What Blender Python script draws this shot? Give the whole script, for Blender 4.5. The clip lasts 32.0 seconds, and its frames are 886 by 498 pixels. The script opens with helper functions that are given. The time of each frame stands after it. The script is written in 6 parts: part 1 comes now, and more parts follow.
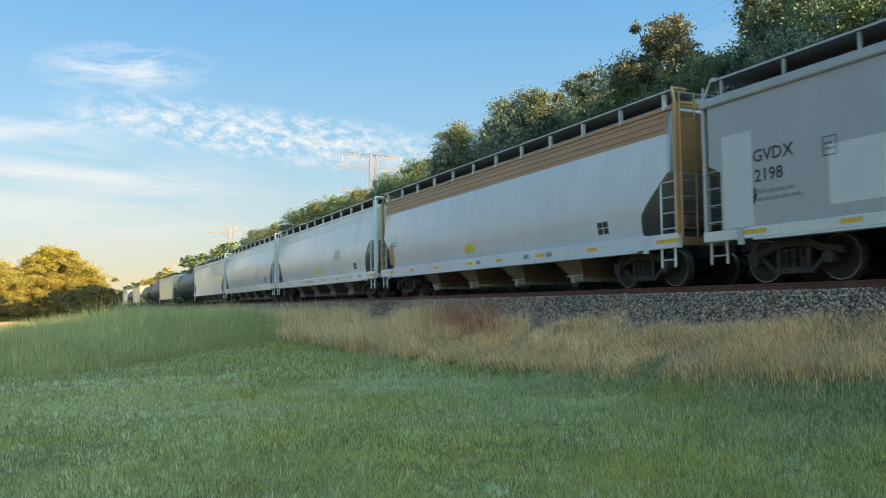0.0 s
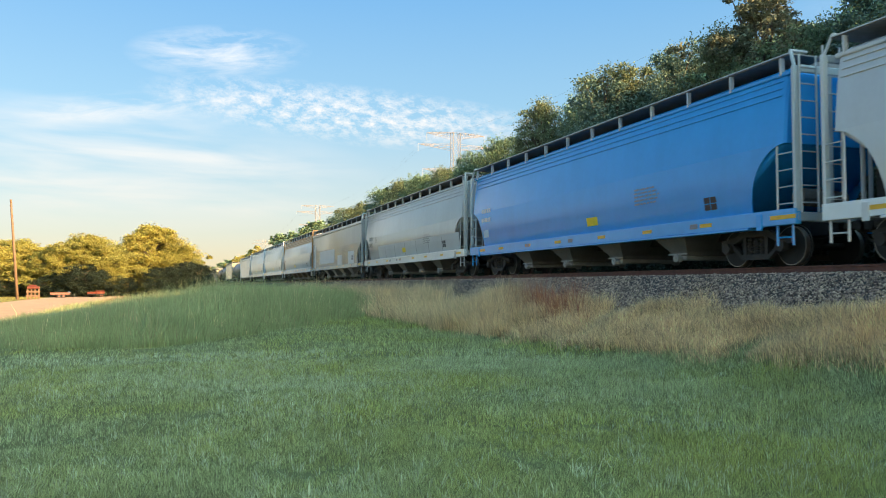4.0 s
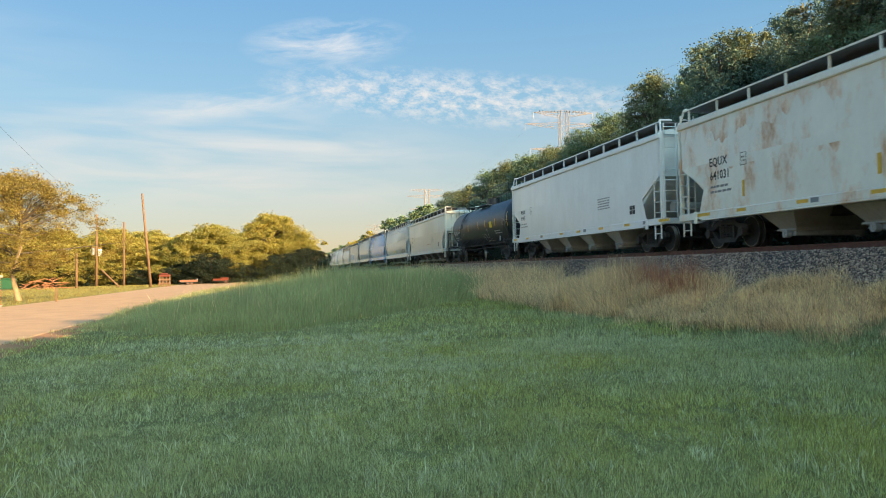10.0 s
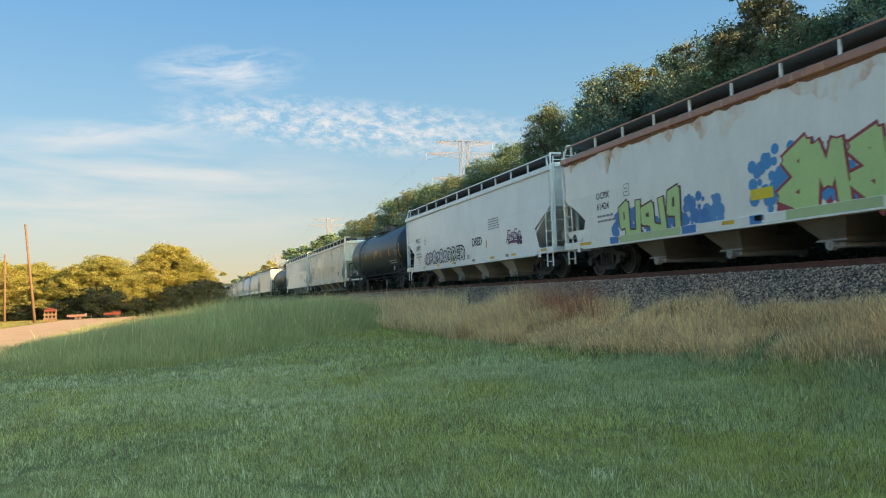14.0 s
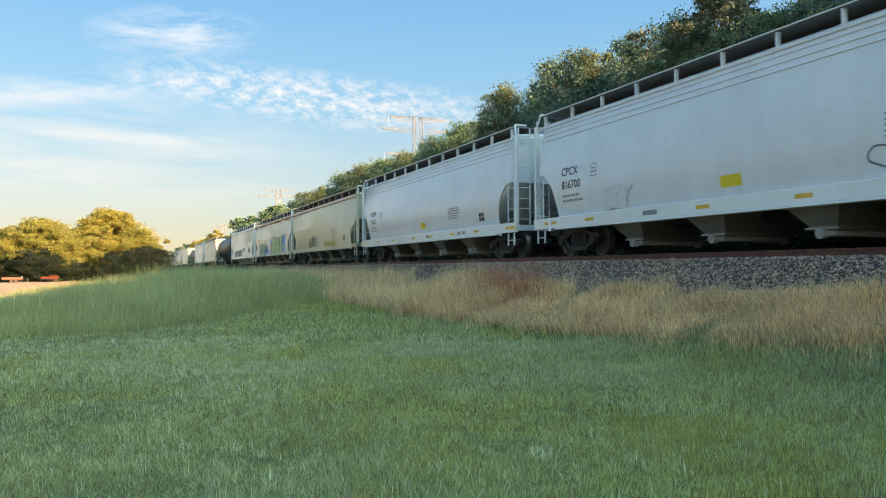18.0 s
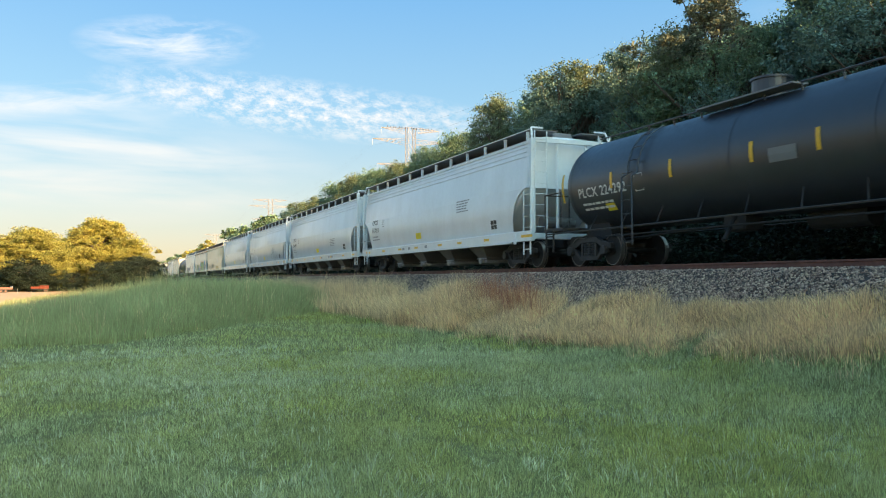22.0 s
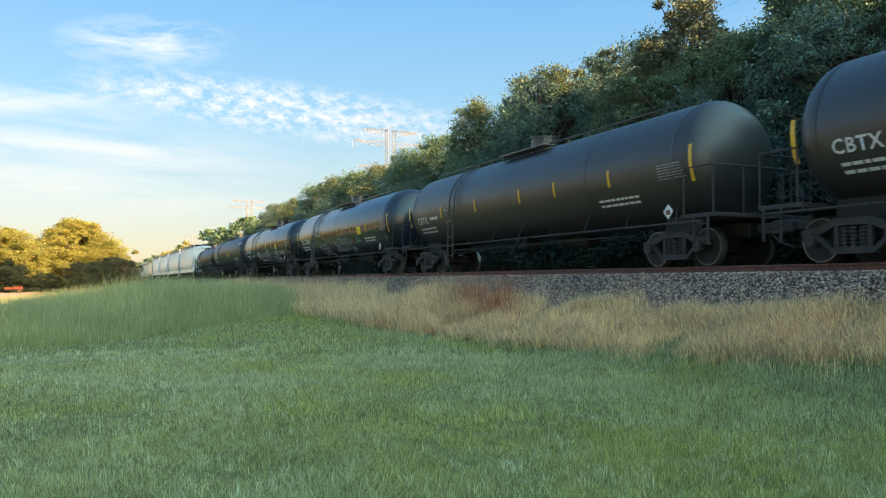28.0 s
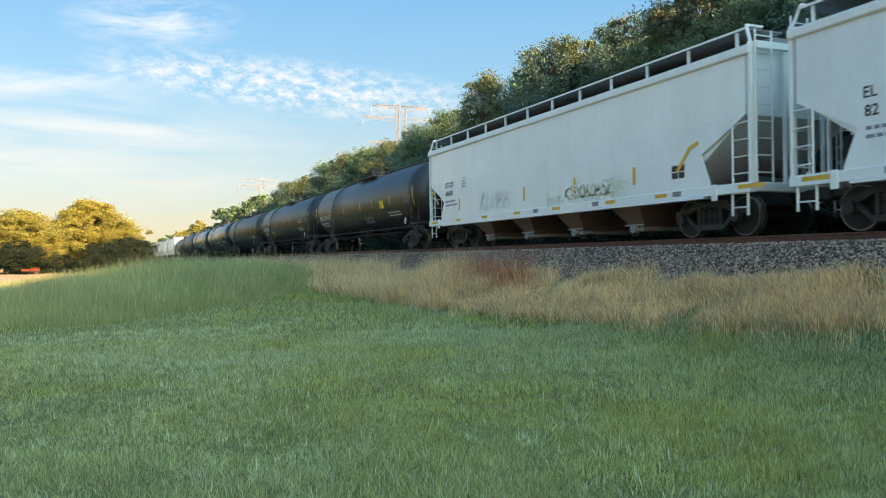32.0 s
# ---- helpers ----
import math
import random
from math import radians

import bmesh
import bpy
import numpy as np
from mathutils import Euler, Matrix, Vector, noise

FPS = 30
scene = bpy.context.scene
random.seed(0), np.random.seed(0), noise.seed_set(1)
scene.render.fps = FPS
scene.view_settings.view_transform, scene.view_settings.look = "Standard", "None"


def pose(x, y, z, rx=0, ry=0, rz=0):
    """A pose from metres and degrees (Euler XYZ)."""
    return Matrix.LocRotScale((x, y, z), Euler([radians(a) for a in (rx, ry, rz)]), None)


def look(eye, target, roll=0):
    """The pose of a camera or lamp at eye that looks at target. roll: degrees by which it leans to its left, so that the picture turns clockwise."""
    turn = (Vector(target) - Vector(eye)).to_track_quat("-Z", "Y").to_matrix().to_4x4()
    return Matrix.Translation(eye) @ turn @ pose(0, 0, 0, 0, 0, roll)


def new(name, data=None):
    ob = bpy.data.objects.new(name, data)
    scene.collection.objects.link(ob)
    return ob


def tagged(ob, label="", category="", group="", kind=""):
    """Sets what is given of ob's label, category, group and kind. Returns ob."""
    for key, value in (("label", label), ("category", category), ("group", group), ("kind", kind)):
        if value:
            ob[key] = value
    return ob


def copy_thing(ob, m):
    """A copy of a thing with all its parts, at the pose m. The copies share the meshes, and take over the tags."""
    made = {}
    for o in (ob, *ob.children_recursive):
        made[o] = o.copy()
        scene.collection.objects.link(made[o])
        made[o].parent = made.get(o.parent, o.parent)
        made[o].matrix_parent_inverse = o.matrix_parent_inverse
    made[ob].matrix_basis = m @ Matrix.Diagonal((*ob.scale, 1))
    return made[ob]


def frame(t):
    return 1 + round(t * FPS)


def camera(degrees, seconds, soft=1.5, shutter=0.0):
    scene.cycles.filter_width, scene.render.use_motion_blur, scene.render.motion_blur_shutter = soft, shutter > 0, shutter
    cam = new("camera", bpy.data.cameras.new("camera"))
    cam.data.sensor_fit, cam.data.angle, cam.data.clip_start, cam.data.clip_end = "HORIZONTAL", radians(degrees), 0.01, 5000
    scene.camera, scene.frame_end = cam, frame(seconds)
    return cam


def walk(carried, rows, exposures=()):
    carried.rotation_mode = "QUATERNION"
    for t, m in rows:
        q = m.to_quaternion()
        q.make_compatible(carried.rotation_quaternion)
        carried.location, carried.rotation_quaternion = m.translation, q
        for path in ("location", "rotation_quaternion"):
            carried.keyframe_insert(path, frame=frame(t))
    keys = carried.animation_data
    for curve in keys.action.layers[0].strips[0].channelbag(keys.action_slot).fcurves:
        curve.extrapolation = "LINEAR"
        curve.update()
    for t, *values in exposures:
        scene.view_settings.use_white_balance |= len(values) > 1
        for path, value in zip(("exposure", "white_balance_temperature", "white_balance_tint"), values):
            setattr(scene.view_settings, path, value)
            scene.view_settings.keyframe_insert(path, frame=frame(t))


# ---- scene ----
EYE = (0.0, 0.0, 1.6)
RAIL = 2.0          # top of rail above the lawn
TRACK = 13.95       # centre line of the track, which runs along y
SPEED = 14.7        # train, metres a second
PATH = """0 -25.19 4.11 0.54;0.5 -25.54 3.58 0.29;1 -25.57 3.32 0.23;1.5 -25.39 3.20 0.32;2 -24.95 3.08 0.40;2.5 -24.15 2.88 0.55;3 -22.78 2.76 0.48
3.5 -20.92 2.68 0.31;4 -19.14 2.59 0.08;4.5 -17.82 2.28 -0.11;6.5 -14.73 1.87 0.81;7 -13.01 1.41 1.21;7.5 -11.94 0.91 1.31;8 -11.38 0.65 1.17
8.5 -11.05 0.62 0.90;9 -10.86 0.81 0.93;9.5 -10.84 1.06 1.04;10 -11.15 1.35 1.21;10.5 -11.65 1.78 1.38;11 -12.06 2.28 1.62;11.5 -12.51 2.65 1.87
12 -13.11 2.79 2.37;12.5 -14.13 2.86 2.82;13 -15.52 2.88 2.93;13.5 -16.97 3.08 2.71;14 -18.15 3.23 2.15;14.5 -18.77 3.23 1.41;16.5 -19.62 1.84 0.09
17 -20.48 1.51 0.09;17.5 -21.32 1.37 0.13;18 -21.91 1.46 0.11;18.5 -22.27 1.72 0.12;19 -22.38 1.98 0;19.5 -22.41 2.19 -0.07;20 -22.36 2.23 -0.01
20.5 -22.34 2.22 0.03;21 -22.34 2.22 0.03;21.5 -22.38 2.22 0.04;22 -22.47 2.23 0.01;22.5 -22.56 2.24 -0.02;23 -22.65 2.27 -0.06;23.5 -22.77 2.35 -0.10
24 -22.87 2.44 -0.08;24.5 -22.98 2.47 -0.09;25 -23.18 2.44 -0.04;25.5 -23.50 2.34 0.04;26 -23.88 2.26 0.05;26.5 -24.11 2.22 0.07;28.5 -23.84 2.49 -0.37
29 -23.72 2.55 -0.48;29.5 -23.55 2.57 -0.58;30 -23.36 2.54 -0.69;30.5 -23.15 2.41 -0.66;31 -22.94 2.09 -0.36;31.5 -22.85 1.44 0.18;32 -23.03 0.62 0.64"""
cam = camera(58.7, 32.0, soft=1.0, shutter=0.12)
rows = []
for line in PATH.replace("\n", ";").split(";"):
    t, yaw, pitch, roll = (float(v) for v in line.split())
    rows.append((t, pose(*EYE, 90 + pitch, roll, yaw)))
walk(cam, rows, exposures=[(t, 2.15 + e, 6600, 10) for t, e in ((0.0, -0.04), (1.0, 0.05), (4.0, 0.05), (6.8, -0.24), (14.0, -0.24), (17.5, 0.0), (21.5, 0.06), (23.5, 0.13), (30.5, 0.15), (32.0, 0.08))])

# ---- light: low sun behind the woods, wide clear sky with thin cloud ----
SUN_EL, SUN_AZ = radians(16.9), radians(40.0)     # azimuth from -y (behind) towards +x
to_sun = Vector((math.sin(SUN_AZ) * math.cos(SUN_EL), -math.cos(SUN_AZ) * math.cos(SUN_EL), math.sin(SUN_EL)))
sun = new("sun", bpy.data.lights.new("sun", "SUN"))
sun.data.energy, sun.data.angle, sun.data.color = 3.9, radians(0.6), (1.0, 0.65, 0.30)
sun.matrix_world = look(to_sun * 100, (0, 0, 0))


def add_node(tree, kind, at=(0, 0), **values):
    node = tree.nodes.new(kind)
    node.location = at
    for key, value in values.items():
        if key in node.inputs:
            node.inputs[key].default_value = value
    return node


def math_node(tree, op, a, b=None, clamp=False):
    node = tree.nodes.new("ShaderNodeMath")
    node.operation, node.use_clamp = op, clamp
    for i, v in enumerate((a, b)):
        if v is None:
            continue
        if isinstance(v, (int, float)):
            node.inputs[i].default_value = v
        else:
            tree.links.new(v, node.inputs[i])
    return node.outputs[0]


def ramp(tree, fac, stops, interp="LINEAR"):
    node = tree.nodes.new("ShaderNodeValToRGB")
    node.color_ramp.interpolation = interp
    while len(node.color_ramp.elements) < len(stops):
        node.color_ramp.elements.new(0.5)
    for e, (p, c) in zip(node.color_ramp.elements, stops):
        e.position, e.color = p, (c, c, c, 1) if isinstance(c, (int, float)) else (*c, 1)
    tree.links.new(fac, node.inputs[0])
    return node.outputs[0]


def mix_rgb(tree, fac, a, b, mode="MIX"):
    node = tree.nodes.new("ShaderNodeMix")
    node.data_type, node.blend_type = "RGBA", mode
    for sock, v in ((node.inputs["Factor"], fac), (node.inputs[6], a), (node.inputs[7], b)):
        if isinstance(v, (int, float)):
            sock.default_value = v
        elif isinstance(v, tuple):
            sock.default_value = (*v, 1)
        else:
            tree.links.new(v, sock)
    return node.outputs[2]


def make_world():
    world = bpy.data.worlds.new("world")
    scene.world = world
    world.use_nodes = True
    tree = world.node_tree
    tree.nodes.clear()
    out = tree.nodes.new("ShaderNodeOutputWorld")
    sky = tree.nodes.new("ShaderNodeTexSky")
    sky.sky_type, sky.sun_disc = "NISHITA", False
    sky.sun_elevation, sky.sun_rotation = SUN_EL, math.atan2(to_sun.x, to_sun.y)
    sky.air_density, sky.dust_density, sky.ozone_density, sky.altitude = 1.0, 0.7, 1.6, 30
    coord = tree.nodes.new("ShaderNodeTexCoord").outputs["Generated"]
    xyz = tree.nodes.new("ShaderNodeSeparateXYZ")
    tree.links.new(coord, xyz.inputs[0])
    x, y, z = xyz.outputs
    az = math_node(tree, "MULTIPLY", math_node(tree, "ARCTAN2", x, y), 57.2958)       # degrees, right of the track positive
    el = math_node(tree, "MULTIPLY", math_node(tree, "ARCSINE", z), 57.2958)

    def cloud(scale_az, scale_el, seed, lo, hi, shear, detail=7.0, rough=0.62, warp=0.35):
        co = tree.nodes.new("ShaderNodeCombineXYZ")
        tilt = math_node(tree, "ADD", el, math_node(tree, "MULTIPLY", az, shear))
        tree.links.new(math_node(tree, "MULTIPLY", az, scale_az), co.inputs[0])
        tree.links.new(math_node(tree, "MULTIPLY", tilt, scale_el), co.inputs[1])
        co.inputs[2].default_value = seed
        tex = add_node(tree, "ShaderNodeTexNoise", Scale=1.0, Detail=detail, Roughness=rough, Distortion=warp)
        tree.links.new(co.outputs[0], tex.inputs["Vector"])
        return ramp(tree, tex.outputs["Fac"], [(lo, 0.0), (hi, 1.0)])

    def blob(caz, cel, saz, sel, shear=0.0):
        da = math_node(tree, "SUBTRACT", az, caz)
        de = math_node(tree, "ADD", math_node(tree, "SUBTRACT", el, cel), math_node(tree, "MULTIPLY", da, shear))
        a = math_node(tree, "POWER", math_node(tree, "ABSOLUTE", math_node(tree, "DIVIDE", da, saz)), 2.0)
        b = math_node(tree, "POWER", math_node(tree, "ABSOLUTE", math_node(tree, "DIVIDE", de, sel)), 2.0)
        return math_node(tree, "SUBTRACT", 1.0, math_node(tree, "ADD", a, b), clamp=True)

    fleecy = cloud(0.95, 1.75, 3.7, 0.41, 0.66, 0.06, 5.0, 0.68, 0.1)
    streak = cloud(0.09, 0.62, 9.1, 0.34, 0.72, 0.03, 4.0, 0.5)
    wisp = cloud(0.22, 0.9, 5.3, 0.42, 0.70, -0.10, 6.0, 0.6)
    m1 = math_node(tree, "MULTIPLY", blob(13.0, 12.1, 15.5, 2.2, 0.085), fleecy)
    m2 = math_node(tree, "MULTIPLY", blob(3.2, 16.0, 6.5, 1.9, -0.06), wisp)
    m3 = math_node(tree, "MULTIPLY", blob(-5.0, 8.0, 20.0, 4.6, 0.02), streak)
    m4 = math_node(tree, "MULTIPLY", blob(-2.0, 12.0, 9.0, 1.2, -0.10), wisp)
    far = math_node(tree, "MULTIPLY", blob(-70.0, 14.0, 60.0, 9.0), streak)
    near = math_node(tree, "MULTIPLY", blob(110.0, 16.0, 70.0, 9.0), wisp)
    total = m1
    for extra, gain in ((m2, 0.9), (m3, 0.9), (m4, 0.6), (far, 0.6), (near, 0.6)):
        total = math_node(tree, "ADD", total, math_node(tree, "MULTIPLY", extra, gain), clamp=True)
    warm = ramp(tree, math_node(tree, "DIVIDE", el, 30.0, clamp=True), [(0.0, (1.0, 0.80, 0.58)), (0.25, (1.0, 0.93, 0.84)), (0.6, (1.0, 1.0, 1.0))])
    # clear-sky colours from the hazy horizon up, laid over the physical sky
    clear = ramp(tree, math_node(tree, "DIVIDE", math_node(tree, "ADD", el, 2.0), 62.0, clamp=True),
                 [(0.0, (0.55, 0.37, 0.21)), (0.055, (0.54, 0.42, 0.28)), (0.12, (0.43, 0.46, 0.45)), (0.22, (0.24, 0.42, 0.57)), (0.38, (0.115, 0.32, 0.60)), (1.0, (0.09, 0.25, 0.52))])
    clear = mix_rgb(tree, 1.0, clear, (6.45, 6.85, 6.75), "MULTIPLY")
    base = mix_rgb(tree, 0.78, sky.outputs[0], clear)
    white = mix_rgb(tree, 1.0, (4.7, 4.8, 4.95), warm, "MULTIPLY")
    colour = mix_rgb(tree, math_node(tree, "MULTIPLY", total, 0.92), base, white)
    # the half of the sky around the sun is far brighter than the half in view
    toward = tree.nodes.new("ShaderNodeVectorMath")
    toward.operation = "DOT_PRODUCT"
    toward.inputs[1].default_value = to_sun
    tree.links.new(coord, toward.inputs[0])
    lobe = ramp(tree, toward.outputs["Value"], [(0.08, 0.0), (0.95, 1.0)], "EASE")
    colour = mix_rgb(tree, 1.0, colour, mix_rgb(tree, lobe, (1.0, 1.0, 1.0), (6.5, 4.9, 3.0)), "MULTIPLY")
    bg = add_node(tree, "ShaderNodeBackground", Strength=0.05)
    tree.links.new(colour, bg.inputs["Color"])
    tree.links.new(bg.outputs[0], out.inputs["Surface"])


make_world()


# ---- materials ----
def material(name, colour, rough=0.6, metal=0.0, noise_scale=4.0, vary=0.25, bump=0.0, bump_scale=40.0, use_object_colour=False, island=0.0, translucent=0.0, stain=None, second=None, gloss=0.5, polish=False):
    """A surface with variation at two scales; colour may come from the object, and its alpha is then the share of rust."""
    mat = bpy.data.materials.new(name)
    mat.use_nodes = True
    tree = mat.node_tree
    shader = tree.nodes["Principled BSDF"]
    co = tree.nodes.new("ShaderNodeTexCoord").outputs["Object"]
    big = add_node(tree, "ShaderNodeTexNoise", Scale=noise_scale, Detail=5.0, Roughness=0.6)
    fine = add_node(tree, "ShaderNodeTexNoise", Scale=noise_scale * 9.0, Detail=4.0, Roughness=0.6)
    for n in (big, fine):
        tree.links.new(co, n.inputs["Vector"])
    base = None
    info = tree.nodes.new("ShaderNodeObjectInfo")
    if use_object_colour:
        base = info.outputs["Color"]
    else:
        rgb = tree.nodes.new("ShaderNodeRGB")
        rgb.outputs[0].default_value = (*colour, 1)
        base = rgb.outputs[0]
    if second:      # broad patches of another tone
        wide = add_node(tree, "ShaderNodeTexNoise", Scale=0.22, Detail=4.0, Roughness=0.6, Distortion=0.6)
        tree.links.new(co, wide.inputs["Vector"])
        base = mix_rgb(tree, ramp(tree, wide.outputs["Fac"], [(0.38, 0.0), (0.62, 1.0)]), base, second)
    if island:
        rnd = tree.nodes.new("ShaderNodeNewGeometry").outputs["Random Per Island"]
        hsv = add_node(tree, "ShaderNodeHueSaturation")
        tree.links.new(base, hsv.inputs["Color"])
        tree.links.new(math_node(tree, "ADD", math_node(tree, "MULTIPLY", rnd, 2 * island), 1.0 - island), hsv.inputs["Value"])
        tree.links.new(math_node(tree, "ADD", math_node(tree, "MULTIPLY", rnd, 0.05), 0.475), hsv.inputs["Hue"])
        base = hsv.outputs[0]
    dark = mix_rgb(tree, 1.0, base, (1 - vary, 1 - vary, 1 - vary), "MULTIPLY")
    both = math_node(tree, "ADD", math_node(tree, "MULTIPLY", big.outputs["Fac"], 0.65), math_node(tree, "MULTIPLY", fine.outputs["Fac"], 0.35))
    colour_out = mix_rgb(tree, ramp(tree, both, [(0.35, 0.0), (0.62, 1.0)]), dark, base)
    rough_out = None
    if stain == "rust":
        # streaks that run down the sheet, more of them as the alpha rises
        st = tree.nodes.new("ShaderNodeMapping")
        st.inputs["Scale"].default_value = (0.5, 0.75, 0.40)
        tree.links.new(co, st.inputs["Vector"])
        n1 = add_node(tree, "ShaderNodeTexNoise", Scale=1.5, Detail=9.0, Roughness=0.68)
        tree.links.new(st.outputs[0], n1.inputs["Vector"])
        seed = tree.nodes.new("ShaderNodeCombineXYZ")
        tree.links.new(math_node(tree, "MULTIPLY", info.outputs["Random"], 50.0), seed.inputs[1])
        tree.links.new(seed.outputs[0], st.inputs["Location"])
        share = math_node(tree, "MULTIPLY", math_node(tree, "SUBTRACT", 1.0, info.outputs["Alpha"]), 0.30)
        lim = math_node(tree, "SUBTRACT", 0.74, share)
        amount = math_node(tree, "MULTIPLY", math_node(tree, "SUBTRACT", n1.outputs["Fac"], lim), 5.5, clamp=True)
        rusty = mix_rgb(tree, fine.outputs["Fac"], (0.42, 0.14, 0.03), (0.74, 0.36, 0.11))
        colour_out = mix_rgb(tree, math_node(tree, "MULTIPLY", amount, 0.9), colour_out, rusty)
        gr = tree.nodes.new("ShaderNodeMapping")
        gr.inputs["Scale"].default_value = (1.0, 0.7, 0.16)
        tree.links.new(co, gr.inputs["Vector"])
        tree.links.new(seed.outputs[0], gr.inputs["Location"])
        n2 = add_node(tree, "ShaderNodeTexNoise", Scale=2.2, Detail=6.0, Roughness=0.6)
        tree.links.new(gr.outputs[0], n2.inputs["Vector"])
        grime = ramp(tree, n2.outputs["Fac"], [(0.42, 0.0), (0.75, 0.5)])
        grime = math_node(tree, "MULTIPLY", grime, 0.32, clamp=True)
        colour_out = mix_rgb(tree, grime, colour_out, mix_rgb(tree, 1.0, colour_out, (0.62, 0.58, 0.52), "MULTIPLY"))
        rough_out = math_node(tree, "ADD", math_node(tree, "MULTIPLY", amount, 0.4), rough, clamp=True)
    tree.links.new(colour_out, shader.inputs["Base Color"])
    shader.inputs["Roughness"].default_value = rough
    if rough_out is None:
        rough_out = math_node(tree, "ADD", math_node(tree, "MULTIPLY", math_node(tree, "SUBTRACT", fine.outputs["Fac"], 0.5), 0.25), rough, clamp=True)
    if polish:      # newer paint is smoother: the object's alpha scales the roughness
        rough_out = math_node(tree, "MULTIPLY", rough_out, info.outputs["Alpha"])
    tree.links.new(rough_out, shader.inputs["Roughness"])
    shader.inputs["Metallic"].default_value = metal
    shader.inputs["Specular IOR Level"].default_value = 0.2 if translucent else gloss
    if bump:
        bn = add_node(tree, "ShaderNodeTexNoise", Scale=bump_scale, Detail=4.0)
        tree.links.new(co, bn.inputs["Vector"])
        b = add_node(tree, "ShaderNodeBump", Strength=bump, Distance=0.02)
        tree.links.new(bn.outputs["Fac"], b.inputs["Height"])
        tree.links.new(b.outputs[0], shader.inputs["Normal"])
    if translucent:
        tr = tree.nodes.new("ShaderNodeBsdfTranslucent")
        tree.links.new(colour_out, tr.inputs["Color"])
        mx = tree.nodes.new("ShaderNodeMixShader")
        mx.inputs[0].default_value = translucent
        tree.links.new(shader.outputs[0], mx.inputs[1])
        tree.links.new(tr.outputs[0], mx.inputs[2])
        tree.links.new(mx.outputs[0], tree.nodes["Material Output"].inputs["Surface"])
    return mat


M = {}
M["paint"] = material("car_paint", (0.6, 0.6, 0.6), 0.20, 0.0, 0.8, 0.08, use_object_colour=True, stain="rust", bump=0.025, bump_scale=1.6)
M["tank_paint"] = material("tank_paint", (0.02, 0.02, 0.025), 0.42, 0.0, 0.7, 0.30, use_object_colour=True, gloss=0.75, polish=True)
M["rust"] = material("rust_stain", (0.36, 0.17, 0.085), 0.9, 0.0, 1.3, 0.55, bump=0.2)
M["under"] = material("underframe_black", (0.022, 0.021, 0.021), 0.8, 0.0, 3.0, 0.4, bump=0.2)
M["truck"] = material("truck_steel", (0.052, 0.046, 0.044), 0.75, 0.1, 5.0, 0.45, bump=0.2)
M["tyre_steel"] = material("wheel_tread_steel", (0.30, 0.28, 0.26), 0.45, 0.8, 6.0, 0.25)
M["bay"] = material("hopper_bay_paint", (0.34, 0.31, 0.27), 0.65, 0.0, 1.2, 0.35, use_object_colour=True, bump=0.1)
M["grating"] = material("roof_grating", (0.20, 0.20, 0.21), 0.7, 0.1, 5.0, 0.3)
M["reflector"] = material("yellow_reflector", (0.80, 0.45, 0.03), 0.4, 0.0, 6.0, 0.25)
M["placard"] = material("yellow_placard", (0.85, 0.62, 0.02), 0.5, 0.0, 5.0, 0.15)
M["letter_black"] = material("black_lettering", (0.03, 0.03, 0.035), 0.55, 0.0, 5.0, 0.3)
M["letter_white"] = material("white_lettering", (0.72, 0.72, 0.70), 0.55, 0.0, 5.0, 0.2)
M["letter_grey"] = material("grey_lettering", (0.24, 0.25, 0.27), 0.55, 0.0, 5.0, 0.2)
M["patch"] = material("paint_patch", (0.5, 0.5, 0.5), 0.45, 0.0, 1.0, 0.12, use_object_colour=True)
M["rail"] = material("rusty_rail", (0.22, 0.10, 0.075), 0.75, 0.3, 6.0, 0.4, bump=0.2)
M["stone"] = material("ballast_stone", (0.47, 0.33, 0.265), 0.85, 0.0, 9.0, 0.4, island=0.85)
# bed under the loose stones, its colour darkened as shade in their gaps
M["stone_gap_shade"] = material("ballast_bed", (0.085, 0.07, 0.062), 0.9, 0.0, 14.0, 0.55, bump=1.0, bump_scale=22.0)
M["tie"] = material("creosoted_tie", (0.07, 0.05, 0.04), 0.85, 0.0, 4.0, 0.4, bump=0.3)
M["lawn"] = material("lawn_grass", (0.47, 0.45, 0.145), 0.55, 0.0, 0.9, 0.3, island=0.7, translucent=0.35, second=(0.51, 0.52, 0.27))
M["roadside"] = material("roadside_grass", (0.30, 0.27, 0.09), 0.6, 0.0, 0.5, 0.4, island=0.5, translucent=0.25)
M["blade_pale"] = material("pale_grass_blades", (0.68, 0.69, 0.44), 0.45, 0.0, 0.5, 0.25, island=0.4, translucent=0.3)
M["dry"] = material("dry_grass", (1.0, 0.71, 0.42), 0.7, 0.0, 0.9, 0.3, island=0.5, translucent=0.35)
M["dry_brown"] = material("dead_brown_grass", (0.48, 0.27, 0.15), 0.8, 0.0, 0.9, 0.35, island=0.6, translucent=0.2)
M["tall"] = material("tall_green_grass", (0.47, 0.49, 0.23), 0.65, 0.0, 0.3, 0.35, island=0.3, translucent=0.35)
M["weed"] = material("reddish_weed", (0.58, 0.25, 0.15), 0.75, 0.0, 0.8, 0.3, island=0.4, translucent=0.3)
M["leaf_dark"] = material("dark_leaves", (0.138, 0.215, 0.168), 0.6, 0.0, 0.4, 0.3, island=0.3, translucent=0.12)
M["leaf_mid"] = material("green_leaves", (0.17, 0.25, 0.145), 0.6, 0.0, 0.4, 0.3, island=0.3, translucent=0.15)
